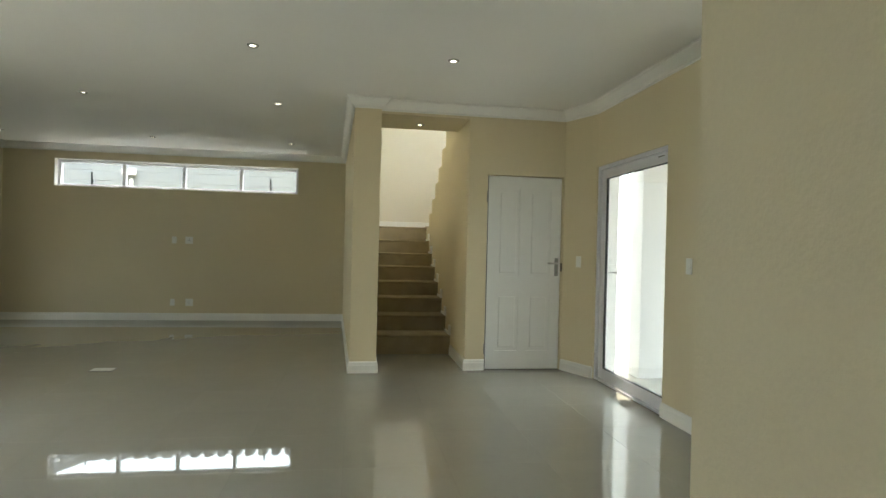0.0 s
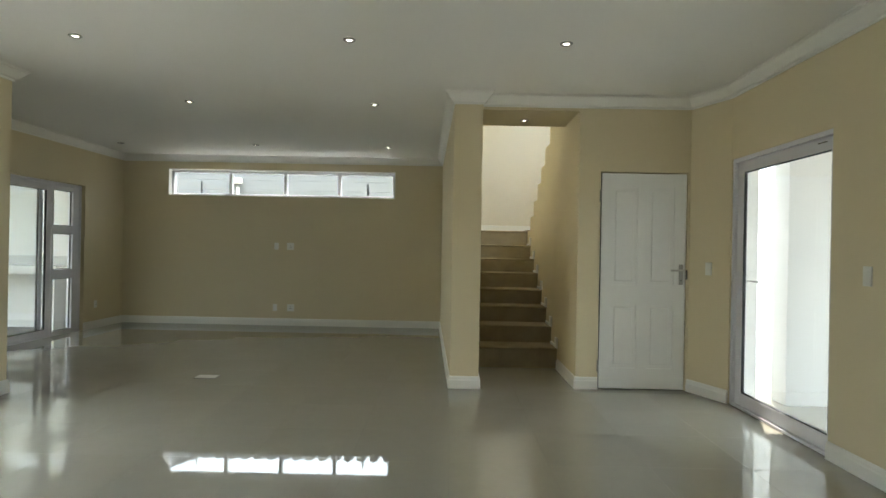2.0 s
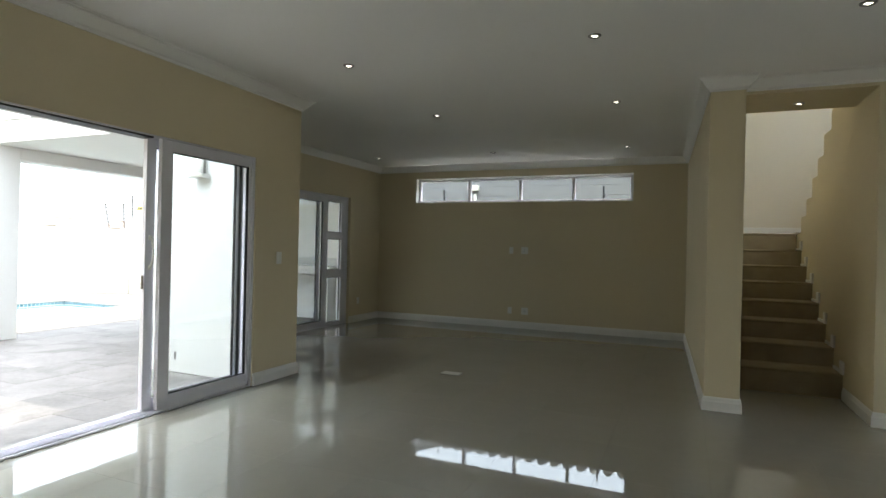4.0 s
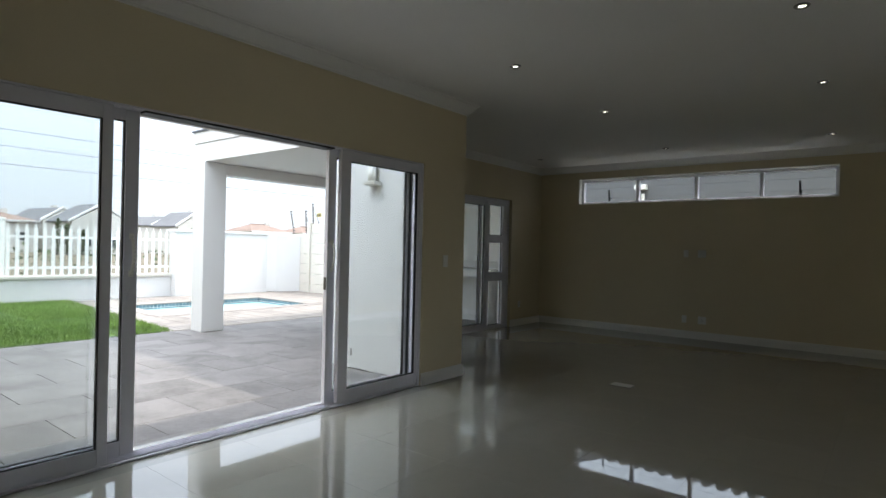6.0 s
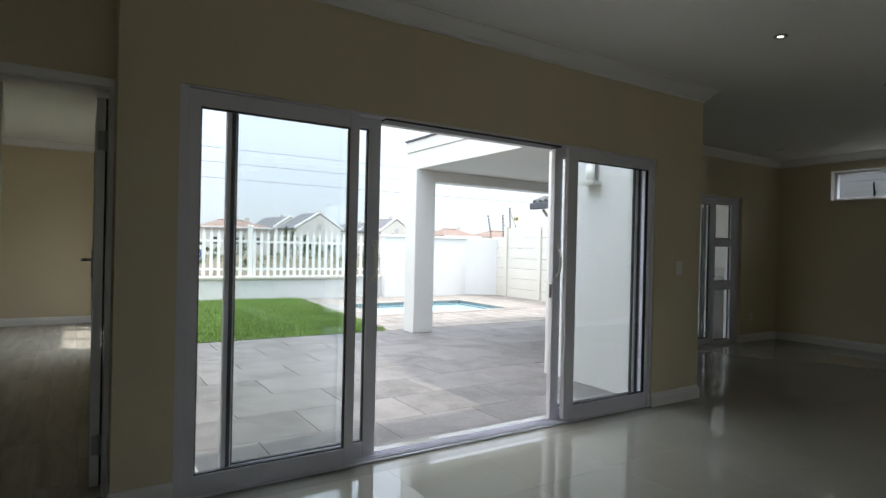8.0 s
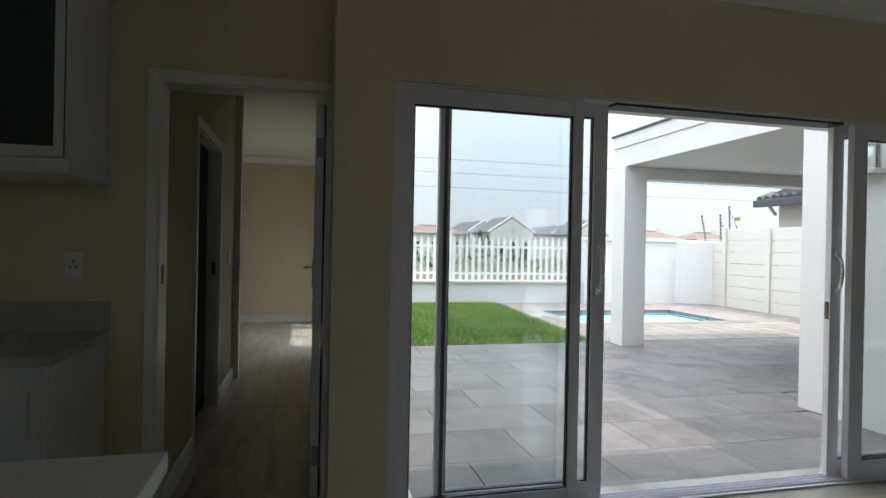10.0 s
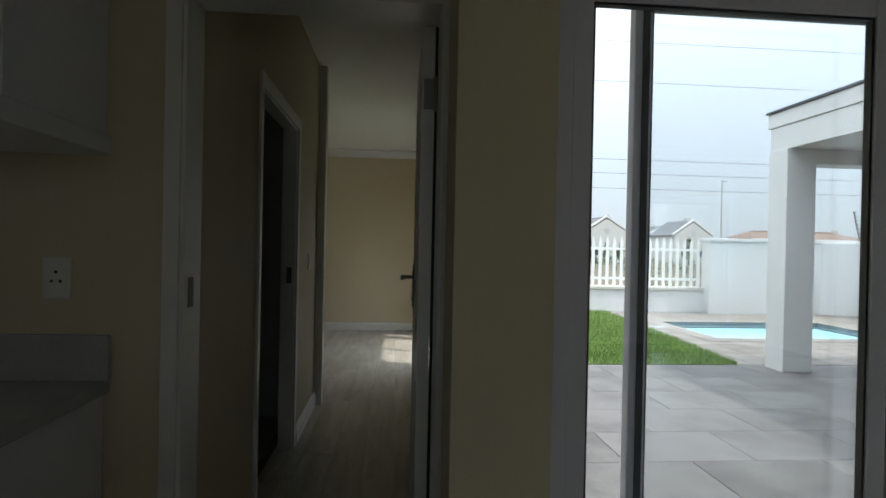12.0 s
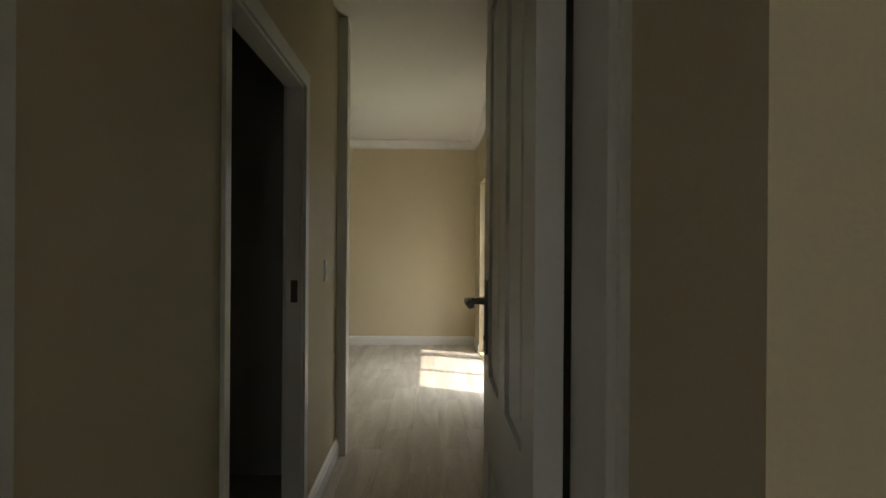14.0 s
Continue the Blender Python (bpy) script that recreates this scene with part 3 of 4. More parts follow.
def door_frame(name, axis, a0, a1, face0, face1, top, mat=TRIM, arch=0.06):
    """A lining with architraves on both faces. axis: the way the wall runs."""
    f = thing(name, 0, 0, 0, "white painted timber door frame", "door frame", kind="structure")

    def put(n, u0, u1, w0, w1, z0, z1):
        part(n, cube(*((u0, u1, w0, w1) if axis == "x" else (w0, w1, u0, u1)), z0, z1, 0.002), mat, f)

    put("jamb", a0, a0 + 0.018, face0, face1, 0, top)
    put("jamb", a1 - 0.018, a1, face0, face1, 0, top)
    put("head", a0 + 0.018, a1 - 0.018, face0, face1, top - 0.018, top)
    if arch:
        for w0, w1 in ((face0 - 0.014, face0), (face1, face1 + 0.014)):
            put("architrave", a0 - arch, a0 + 0.008, w0, w1, 0, top + arch)
            put("architrave", a1 - 0.008, a1 + min(arch, 0.035), w0, w1, 0, top + arch)
            put("architrave", a0 + 0.008, a1 - 0.008, w0, w1, top - 0.008, top + arch)
    return f


patio_door()
lounge_door()
east_door()
high_window()
door = panel_door("door_4", 0.803, 2.025, "white four-panel cupboard door, closed", inset=0.042)
door.matrix_basis = pose(1.634, 5.942, 0)
solid("door_stop", cube(1.628, 1.6335, 5.94, 6.05, 0, 2.035), CREAM, "cream painted edge of the cupboard opening", "trim")
solid("cupboard_strike", cube(2.438, 2.452, 5.924, 5.94, 1.04, 1.13, 0.002), DARKSTEEL, "dark metal strike at the cupboard door edge", "strike plate", kind="object")
passage_door = panel_door("door_5", 0.745, 2.02, "white four-panel passage door, standing open", lever=1.163)
passage_door.matrix_basis = pose(-3.899, 0.788, 0, 0, 0, 179.2)
door_frame("door_frame_5", "y", 0.04, 0.817, -3.90, -3.75, 2.05, arch=0.038)
part("strike_plate", cube(-3.83, -3.79, 0.058, 0.0605, 1.105, 1.195), DARKSTEEL, bpy.data.objects["door_frame_5"], "dark metal strike plate")
door_frame("door_frame_6", "x", -5.72, -4.72, -0.03, 0.045, 2.03, arch=0.06)
part("strike_plate", cube(-5.702, -5.699, -0.005, 0.025, 1.05, 1.15), DARKSTEEL, bpy.data.objects["door_frame_6"], "dark metal strike plate")

# kitchen window and glazed front door, unseen, added behind the way walked for light
kw = thing("added_window_3", -0.9, -3.3, 1.1, "white aluminium kitchen window, added unseen to let in light", "window", kind="structure")
for a, b in ((-1.5, -1.45), (-0.35, -0.3)):
    part("stile", cube(a, b, -3.33, -3.27, 1.1, 2.1, 0.003), ALU, kw)
for a, b in ((1.1, 1.15), (2.05, 2.1)):
    part("bar", cube(-1.45, -0.35, -3.329, -3.271, a, b, 0.003), ALU, kw)
part("pane", cube(-1.45, -0.35, -3.303, -3.297, 1.15, 2.05), GLASS, kw).visible_shadow = False
fd = thing("added_door_7", 4.8, 1.7, 0, "white aluminium glazed front door, added unseen to let in light", "door", kind="structure")
leaf(fd, 4.8, 0.803, 1.697, 0.004, 2.096, 0.07, 0.09, name="door_leaf")
leaf(fd, 4.8, 1.703, 2.597, 0.004, 2.096, 0.07, 0.09, name="door_leaf")

# bedroom glazed door
gd = thing("window_2", -9.05, 1.31, 0.02, "white aluminium bedroom window door with glazing bars", "window", kind="structure")
for a, b in ((-10.15, -10.09), (-9.92, -9.68), (-8.92, -8.84), (-8.11, -8.05)):
    part("stile", cube(a, b, 1.33, 1.39, 0.02, 2.1, 0.003), ALU, gd)
for a, b in ((0.02, 0.06), (2.04, 2.1)):
    part("bar", cube(-10.09, -8.11, 1.331, 1.389, a, b, 0.003), ALU, gd)

# ---- stairs ----
stairs = thing("staircase", 0.97, 8.1, 0, "carpeted brown stairs rising to a half landing", "staircase", kind="structure")
GO, SY = 0.357, 6.84
tops = [0.225, 0.415, 0.604, 0.788, 0.985, 1.169, 1.363, 1.584]
for i, z in enumerate(tops):
    y = SY + GO * i
    y2 = y + GO if i < 7 else 10.3
    bm = cube(0.515, 1.422, y, y2, 0 if i == 0 else tops[i - 1] - 0.05, z)
    part("step", bm, CARPET, stairs)
    part("nosing", rod(bmesh.new(), (0.515, y + 0.002, z - 0.012), (1.422, y + 0.002, z - 0.012), 0.013, seg=10), CARPET, stairs, smooth=True)
    if i < 7:
        part("stair_skirting", cube(1.404, 1.4235, y - 0.05, y + 0.06, z, z + 0.115, 0.003), TRIM, stairs, "white stepped skirting")
        part("stair_skirting", cube(1.404, 1.4235, y + 0.06, y + GO - 0.05, z, z + 0.03, 0.003), TRIM, stairs, "white stepped skirting")
part("landing_skirting", cube(0.515, 1.9, 10.285, 10.3, 1.584, 1.704, 0.003), TRIM, stairs)
steps = [(7.19, 2.97), (7.52, 2.78), (7.85, 2.59), (8.14, 2.38), (8.43, 2.19), (8.74, 1.98), (9.05, 1.78), (9.36, 1.584)]
outline = [(6.052, 0.0), (6.052, 3.2), (6.84, 3.2)]
prev = 6.84
for yy, zz in steps:
    outline += [(prev, zz), (yy, zz)]
    prev = yy
outline += [(9.36, 0.0)]
solid("wall_stair_spine", prism(bmesh.new(), outline, "x", 1.424, 1.53), CREAM, "cream plaster wall stepping up along the upper flight", "wall")
up = thing("upper_flight", 2.08, 8.2, 1.6, "carpeted upper stair flight", "staircase", kind="structure")
prev = 9.42
for yy, zz in list(reversed(steps))[1:]:
    part("step", cube(1.535, XE - 0.003, yy - 0.3, prev, zz - 0.35, zz - 0.05), CARPET, up)
    prev = yy - 0.3
solid("half_landing", cube(1.424, XE - 0.003, 9.42, 10.3, 1.4, 1.605), CARPET, "carpeted half landing of the stairs", "landing")

# ---- kitchen ----
unit = thing("base_cabinet", -3.45, -1.2, 0, "white kitchen base cabinet with plain doors", "cabinet")
part("body", cube(-3.745, -3.18, -2.6, -0.155, 0.10, 0.865, 0.002), CABINET, unit)
part("plinth", cube(-3.745, -3.25, -2.6, -0.18, 0.0, 0.10), CABINET, unit)
for i in range(4):
    a = -2.56 + 0.6 * i
    dd = part("door", cube(-3.18, -3.16, a + 0.003, a + 0.593, 0.11, 0.86, 0.002), CABINET, unit)
    part("handle", rod(bmesh.new(), (-3.14, a + 0.55, 0.62), (-3.14, a + 0.55, 0.78), 0.006), STEEL, dd)
top = thing("worktop", -3.45, -1.2, 0.865, "grey stone worktop with a low upstand", "worktop")
part("slab", cube(-3.745, -3.13, -2.6, -0.138, 0.865, 0.90, 0.003), GREYTOP, top)
part("upstand", cube(-3.748, -3.728, -2.6, -0.138, 0.90, 1.03, 0.002), GREYTOP, top)
wu = thing("wall_cabinet", -3.5, -0.8, 1.55, "white wall cabinet with a dark glass door", "wall cabinet")
part("body", cube(-3.748, -3.305, -1.76, -0.158, 1.60, 2.45, 0.002), CABINET, wu)
part("light_rail", cube(-3.748, -3.27, -1.76, -0.145, 1.545, 1.60, 0.004), CABINET, wu)
for a in (-1.76, -0.96):
    dd = part("door", cube(-3.305, -3.285, a + 0.003, a + 0.042, 1.603, 2.447, 0.002), CABINET, wu)
    part("door_stile", cube(-3.305, -3.285, a + 0.758, a + 0.797, 1.603, 2.447, 0.002), CABINET, dd)
    part("door_rail", cube(-3.305, -3.285, a + 0.042, a + 0.758, 1.603, 1.645, 0.002), CABINET, dd)
    part("door_rail", cube(-3.305, -3.285, a + 0.042, a + 0.758, 2.405, 2.447, 0.002), CABINET, dd)
    part("glass", cube(-3.298, -3.292, a + 0.042, a + 0.758, 1.645, 2.405), DARKGLASS, dd, "dark tinted glass")
    part("edge_strip", cube(-3.2845, -3.283, a + 0.792, a + 0.796, 1.61, 2.44), GASKET, dd)
isl = thing("kitchen_island", -1.5, 0.0, 0, "white kitchen island with a pale stone top", "kitchen island")
part("body", cube(-2.06, -0.75, -0.62, 0.405, 0.08, 0.86, 0.002), CABINET, isl)
part("plinth", cube(-2.03, -0.78, -0.58, 0.36, 0.0, 0.08), CABINET, isl)
part("top", cube(-2.1, -0.71, -0.66, 0.451, 0.86, 0.90, 0.003), TRIM, isl, "pale polished stone top")


# ---- small fixtures ----
def downlight(x, y, z, group="recessed ceiling lights"):
    d = thing("downlight", x, y, z, "small round recessed downlight, switched on", "ceiling light", group)
    bm = bmesh.new()
    n = 24
    ring = [[bm.verts.new((x + r * math.cos(6.2832 * i / n), y + r * math.sin(6.2832 * i / n), z + h)) for i in range(n)] for r, h in ((0.045, 0.0), (0.044, -0.004), (0.036, -0.0095), (0.025, -0.0085), (0.021, -0.001))]
    for a, b in zip(ring, ring[1:]):
        for i in range(n):
            bm.faces.new((a[i], a[(i + 1) % n], b[(i + 1) % n], b[i]))
    bmesh.ops.recalc_face_normals(bm, faces=bm.faces)
    part("bezel", bm, BEZEL, d, "satin metal ring", smooth=True)
    bm = bmesh.new()
    rod(bm, (x, y, z - 0.003), (x, y, z - 0.0005), 0.0205, seg=24)
    part("lens", bm, LAMP, d, "glowing lens")


for x, y in ((-0.505, 4.55), (1.01, 4.56), (-2.43, 4.55), (-2.44, 6.33), (-0.557, 6.33), (-4.54, 8.76), (-2.58, 8.74), (-0.677, 8.76)):
    downlight(x, y, CZ)
downlight(0.955, 6.35, 2.60)


def plate(name, axis, side, at, u, z, w, h, label, category, holes=0, group=""):
    """A flat switch or socket plate on a wall: axis is the wall's normal, side its sign."""
    p = thing(name, *((at, u, z) if axis == "x" else (u, at, z)), label, category, group)

    def put(n, u0, u1, z0, z1, d0, d1, mat, par, bev=0.0):
        lo, hi = sorted((at + side * d0, at + side * d1))
        return part(n, cube(*((lo, hi, u0, u1) if axis == "x" else (u0, u1, lo, hi)), z0, z1, bev), mat, par)

    put("cover", u - w / 2, u + w / 2, z - h / 2, z + h / 2, 0.0, 0.009, PLASTIC, p, 0.003)
    if holes:
        put("socket_face", u - w * 0.32, u + w * 0.32, z - h * 0.30, z + h * 0.30, 0.0091, 0.011, PLASTIC, p)
        for du, dz in ((0, 0.018), (-0.012, -0.008), (0.012, -0.008)):
            put("hole", u + du - 0.004, u + du + 0.004, z + dz - 0.004, z + dz + 0.004, 0.0111, 0.0116, GASKET, p)
    else:
        put("rocker", u - w * 0.18, u + w * 0.18, z - h * 0.28, z + h * 0.28, 0.0091, 0.013, PLASTIC, p, 0.002)
    return p


plate("television_point", "y", -1, YB, -2.572, 1.282, 0.07, 0.11, "small white television point on the wall", "wall point")
plate("wall_socket", "y", -1, YB, -2.346, 1.283, 0.115, 0.115, "white square wall socket", "socket", 1, "wall sockets")
plate("television_point", "y", -1, YB, -2.58, 0.287, 0.07, 0.11, "small white television point near the floor", "wall point")
plate("wall_socket", "y", -1, YB, -2.325, 0.287, 0.115, 0.115, "white square wall socket near the floor", "socket", 1, "wall sockets")
plate("wall_socket", "x", 1, XL, 9.1, 0.36, 0.07, 0.11, "white wall socket beside the lounge sliding door", "socket", 1, "wall sockets")
plate("light_switch", "x", -1, XE, 3.892, 1.17, 0.07, 0.115, "white light switch beside the glazed door", "light switch", 0, "light switches")
end_switch = plate("light_switch", "x", -1, 2.555, 5.718, 1.15, 0.07, 0.115, "white light switch near the cupboard door", "light switch", 0, "light switches")
end_switch.rotation_euler = (0, 0, math.atan2(XE - EAST_N, 0.42))
plate("light_switch", "x", 1, XS, 5.05, 1.156, 0.07, 0.115, "white light switch beside the patio door", "light switch", 0, "light switches")
plate("wall_socket", "x", 1, -3.75, -0.287, 1.19, 0.075, 0.12, "white double switched socket above the worktop", "socket", 1, "wall sockets")
plate("light_switch", "y", 1, 0.045, -6.27, 1.17, 0.07, 0.115, "white light switch in the passage", "light switch", 0, "light switches")

fb = thing("floor_box", -2.09, 6.07, 0, "dark steel power outlet flap in the floor", "floor outlet")
bm = bmesh.new()
box(bm, -2.20, -1.99, 6.0, 6.14, 0.0, 0.006, 0.002)
part("frame", bm, DARKSTEEL, fb)
bm = bmesh.new()
box(bm, -2.19, -2.0, 6.01, 6.13, 0.0062, 0.010, 0.001)
part("lid", bm, DULL, fb, "dull grey flap lid")

# ---- outdoors ----
G = -0.075
solid("ground", cube(-400, 150, -300, 300, -1.2, -0.62), DRYLAND, "dry sandy field with sparse scrub", "ground")
bm = bmesh.new()
box(bm, -14.6, -3.75, 1.48, 5.6, -0.62, G - 0.010)
box(bm, -14.5, -11.1, -8, 1.48, -0.62, G - 0.010)
box(bm, -10.45, -5.42, 5.6, 12.0, -0.62, G - 0.010)
box(bm, -14.6, -13.0, 5.6, 12.0, -0.62, G - 0.010)
box(bm, -13.0, -10.45, 9.35, 12.0, -0.62, G - 0.010)
box(bm, -7.4, -3.75, 1.2, 1.48, -0.62, G - 0.010)
patio = solid("patio_base", bm, JOINT, "sandy bed under the paving", "pavement")
solid("courtyard_floor", cube(2.87, 8.4, 3.64, 8.5, -0.3, -0.03), POOLPAVE, "pale concrete courtyard floor", "pavement")
solid("courtyard_pier", cube(3.12, 4.6, 5.48, 5.70, -0.03, 2.9), WHITEOUT, "white plastered courtyard pier wall", "wall")
solid("courtyard_wall", cube(2.9, 6.4, 7.4, 7.6, -0.03, 2.3), WHITEOUT, "white plastered courtyard wall", "wall")
cb = thing("meter_box", 3.2, 7.35, 0.5, "small white meter box on the courtyard wall", "meter box")
part("body", cube(3.05, 3.35, 7.30, 7.40, 0.35, 0.60, 0.01), WHITEOUT, cb)

# paving
paving = thing("paving", -7, 5, G, "large pale grey stone pavers with open joints", "pavement", kind="structure")
spots, row = [], 0
x = -3.82
while x > -8.5:
    y = 0.85 - 0.45 * (row % 2)
    while y < 9.6:
        if y > 0.35 and not (y > 4.7 and x > -5.4):
            spots.append((x - 0.295, y + 0.445, G))
        y += 0.9
    row += 1
    x -= 0.6
pieces("paver", paving, PAVER, (0.5965, 0.8965, 0.035), spots, 0.003)
pool_paving = thing("pool_paving", -11, 8, G, "sand-coloured paving round the pool", "pavement", kind="structure")
spots = []
for i in range(17):
    for j in range(18):
        px, py = -8.86 - 0.36 * i, 4.95 + 0.36 * j
        if not (-12.86 < px < -10.54 and 5.68 < py < 9.27) and px > -14.25 and not (py < 5.35 and px < -13.6):
            spots.append((px - 0.02, py, G - 0.002))
pieces("paver", pool_paving, POOLPAVE, (0.35, 0.35, 0.03), spots, 0.004)
lawn = solid("lawn_bed", cube(-14.45, -8.71, 1.6, 4.90, G - 0.034, G + 0.0), SOIL, "earth under the lawn", "ground")
rng = np.random.default_rng(3)
n = 42000
gx, gy = rng.uniform(-14.4, -8.69, n), rng.uniform(1.6, 4.94, n)
gy = 1.6 + (gy - 1.6) * (1 + 0.13 * (-(gx + 8.72) / 5.6))
ang, hh = rng.uniform(0, 6.283, n), rng.uniform(0.03, 0.075, n)
lx, ly = rng.normal(0, 0.018, n), rng.normal(0, 0.018, n)
vs = np.empty((n, 3, 3))
w = 0.006
vs[:, 0] = np.c_[gx - w * np.cos(ang), gy - w * np.sin(ang), np.full(n, G)]
vs[:, 1] = np.c_[gx + w * np.cos(ang), gy + w * np.sin(ang), np.full(n, G)]
vs[:, 2] = np.c_[gx + lx, gy + ly, G + hh]
me = bpy.data.meshes.new("lawn_grass")
me.from_pydata(vs.reshape(-1, 3).tolist(), [], np.arange(3 * n).reshape(-1, 3).tolist())
me.materials.append(GRASS)
tagged(new("lawn_grass", me), "short bright green lawn", "grass", kind="stuff")

# pool
pool = thing("swimming_pool", -11.9, 7.5, G, "small swimming pool with dark mosaic edge tiles", "swimming pool", kind="structure")
px0, px1, py0, py1 = -12.72, -10.72, 5.85, 9.1
bm = bmesh.new()
box(bm, px0 - 0.15, px1 + 0.15, py0 - 0.15, py1 + 0.15, -0.60, -0.55)
part("basin_floor", bm, POOLPLASTER, pool)
for n_, b in (("basin_wall", (px0 - 0.15, px0, py0, py1)), ("basin_wall", (px1, px1 + 0.15, py0, py1)), ("basin_wall", (px0 - 0.15, px1 + 0.15, py0 - 0.15, py0)), ("basin_wall", (px0 - 0.15, px1 + 0.15, py1, py1 + 0.15))):
    part(n_, cube(*b, -0.55, G - 0.002), POOLPLASTER, pool)
for n_, b in (("coping", (px0 - 0.3, px0 + 0.01, py0 - 0.3, py1 + 0.3)), ("coping", (px1 - 0.01, px1 + 0.3, py0 - 0.3, py1 + 0.3)), ("coping", (px0 + 0.01, px1 - 0.01, py0 - 0.3, py0 + 0.01)), ("coping", (px0 + 0.01, px1 - 0.01, py1 - 0.01, py1 + 0.3))):
    part(n_, cube(*b, G - 0.03, G + 0.005, 0.004), POOLPAVE, pool)
band = part("tile_band", cube(px0, px0 + 0.004, py0, py1, -0.21, G), PRECAST, pool)
band2 = part("tile_band", cube(px0, px1, py1 - 0.004, py1, -0.21, G), PRECAST, pool)
tm = bpy.data.meshes.new("mosaic_tile")
bm = cube(-0.002, 0.004, -0.033, 0.033, -0.033, 0.033)
bm.to_mesh(tm)
bm.free()
tm.materials.append(POOLTILE)
for i in range(43):
    for j in range(2):
        o = new("mosaic_tile", tm)
        o.parent = band
        o.location = Vector((px0 + 0.006, py0 + 0.04 + 0.08 * i, G - 0.045 - 0.08 * j)) - origin(band)
for i in range(25):
    for j in range(2):
        o = new("mosaic_tile", tm)
        o.parent = band2
        o.location = Vector((px0 + 0.04 + 0.08 * i, py1 - 0.006, G - 0.045 - 0.08 * j)) - origin(band2)
        o.rotation_euler = (0, 0, radians(-90))
water_mat = bpy.data.materials.new("pool_water")
water_mat.use_nodes = True
b = water_mat.node_tree.nodes["Principled BSDF"]
b.inputs["Base Color"].default_value = (0.42, 0.74, 0.82, 1)
b.inputs["Roughness"].default_value = 0.05
wnz, wbp = water_mat.node_tree.nodes.new("ShaderNodeTexNoise"), water_mat.node_tree.nodes.new("ShaderNodeBump")
wnz.inputs["Scale"].default_value = 6
wbp.inputs["Strength"].default_value = 0.25
water_mat.node_tree.links.new(wnz.outputs["Fac"], wbp.inputs["Height"])
water_mat.node_tree.links.new(wbp.outputs[0], b.inputs["Normal"])
part("water", cube(px0 + 0.001, px1 - 0.001, py0 + 0.001, py1 - 0.001, -0.5, -0.19), water_mat, pool, "pale turquoise water")

# patio roof
pr = thing("patio_roof", -6.9, 7.6, 0, "white flat patio roof on a square pillar", "patio roof", kind="structure")
part("pillar", cube(-8.58, -8.26, 5.17, 5.53, G, 2.52, 0.008), WHITEOUT, pr, "white square plastered pillar")
part("slab", cube(-8.60, -5.21, 5.195, 9.8, 2.52, 2.80, 0.004), WHITEOUT, pr)
part("beam", cube(-8.56, -8.28, 5.54, 9.8, 2.35, 2.517, 0.004), WHITEOUT, pr)
part("fascia", cube(-8.63, -5.215, 5.18, 9.83, 2.803, 2.975, 0.006), WHITEOUT, pr)
part("flashing", cube(-8.65, -5.22, 5.16, 9.86, 2.978, 3.005), CHAR, pr, "dark roof flashing")
part("ceiling_lamp", rod(bmesh.new(), (-7.0, 7.0, 2.485), (-7.0, 7.0, 2.5), 0.06, seg=16), TRIM, pr)
part("back_wall", cube(-8.2, -5.42, 9.55, 9.8, G, 2.517), WHITEOUT, pr)
bt = thing("outdoor_counter", -7.2, 9.2, 0, "white built-in outdoor counter with grey splashback", "outdoor counter")
part("leg", cube(-5.75, -5.6, 8.95, 9.55, G, 0.80), WHITEOUT, bt)
part("leg", cube(-8.1, -7.95, 8.95, 9.55, G, 0.80), WHITEOUT, bt)
part("slab", cube(-8.15, -5.55, 8.9, 9.55, 0.80, 0.92, 0.004), WHITEOUT, bt)
part("splashback", cube(-8.15, -5.55, 9.53, 9.548, 0.92, 1.06, 0.002), GREYTOP, bt)
solid("facade_lounge_north", cube(XL - 0.25, XL - 0.222, 8.82, 9.55, G, 2.5), WHITEOUT, "white plastered outside wall of the lounge", "wall")
solid("facade_lounge", cube(XL - 0.25, XL - 0.222, 5.349, 6.83, G, 3.0), WHITEOUT, "white plastered outside wall of the lounge", "wall")
solid("threshold", cube(-3.80, XS - 0.005, 1.085, 4.72, -0.25, -0.002), PAVER, "grey stone threshold under the sliding door", "sill")
solid("threshold_lounge", cube(XL - 0.215, XL - 0.005, 6.83, 8.82, -0.25, -0.002), TRIM, "pale stone threshold under the lounge door", "sill")

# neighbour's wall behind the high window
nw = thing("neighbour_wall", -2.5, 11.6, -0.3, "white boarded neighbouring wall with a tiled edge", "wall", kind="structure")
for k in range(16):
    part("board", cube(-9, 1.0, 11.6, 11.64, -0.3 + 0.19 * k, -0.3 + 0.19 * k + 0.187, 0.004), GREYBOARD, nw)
for k in range(40):
    part("edge_tile", rod(bmesh.new(), (-8.9 + 0.25 * k, 11.55, 2.76), (-8.9 + 0.25 * k, 11.9, 2.86), 0.085, seg=10), ROOFG, nw)
wb = thing("wall_vent", -3.9, 11.55, 2.4, "white vent box with a bent pipe", "vent")
part("box", cube(-4.02, -3.80, 11.48, 11.6, 2.48, 2.58, 0.006), PLASTIC, wb)
part("pipe", rod(bmesh.new(), (-3.87, 11.55, 2.2), (-3.87, 11.55, 2.40), 0.03), PLASTIC, wb)

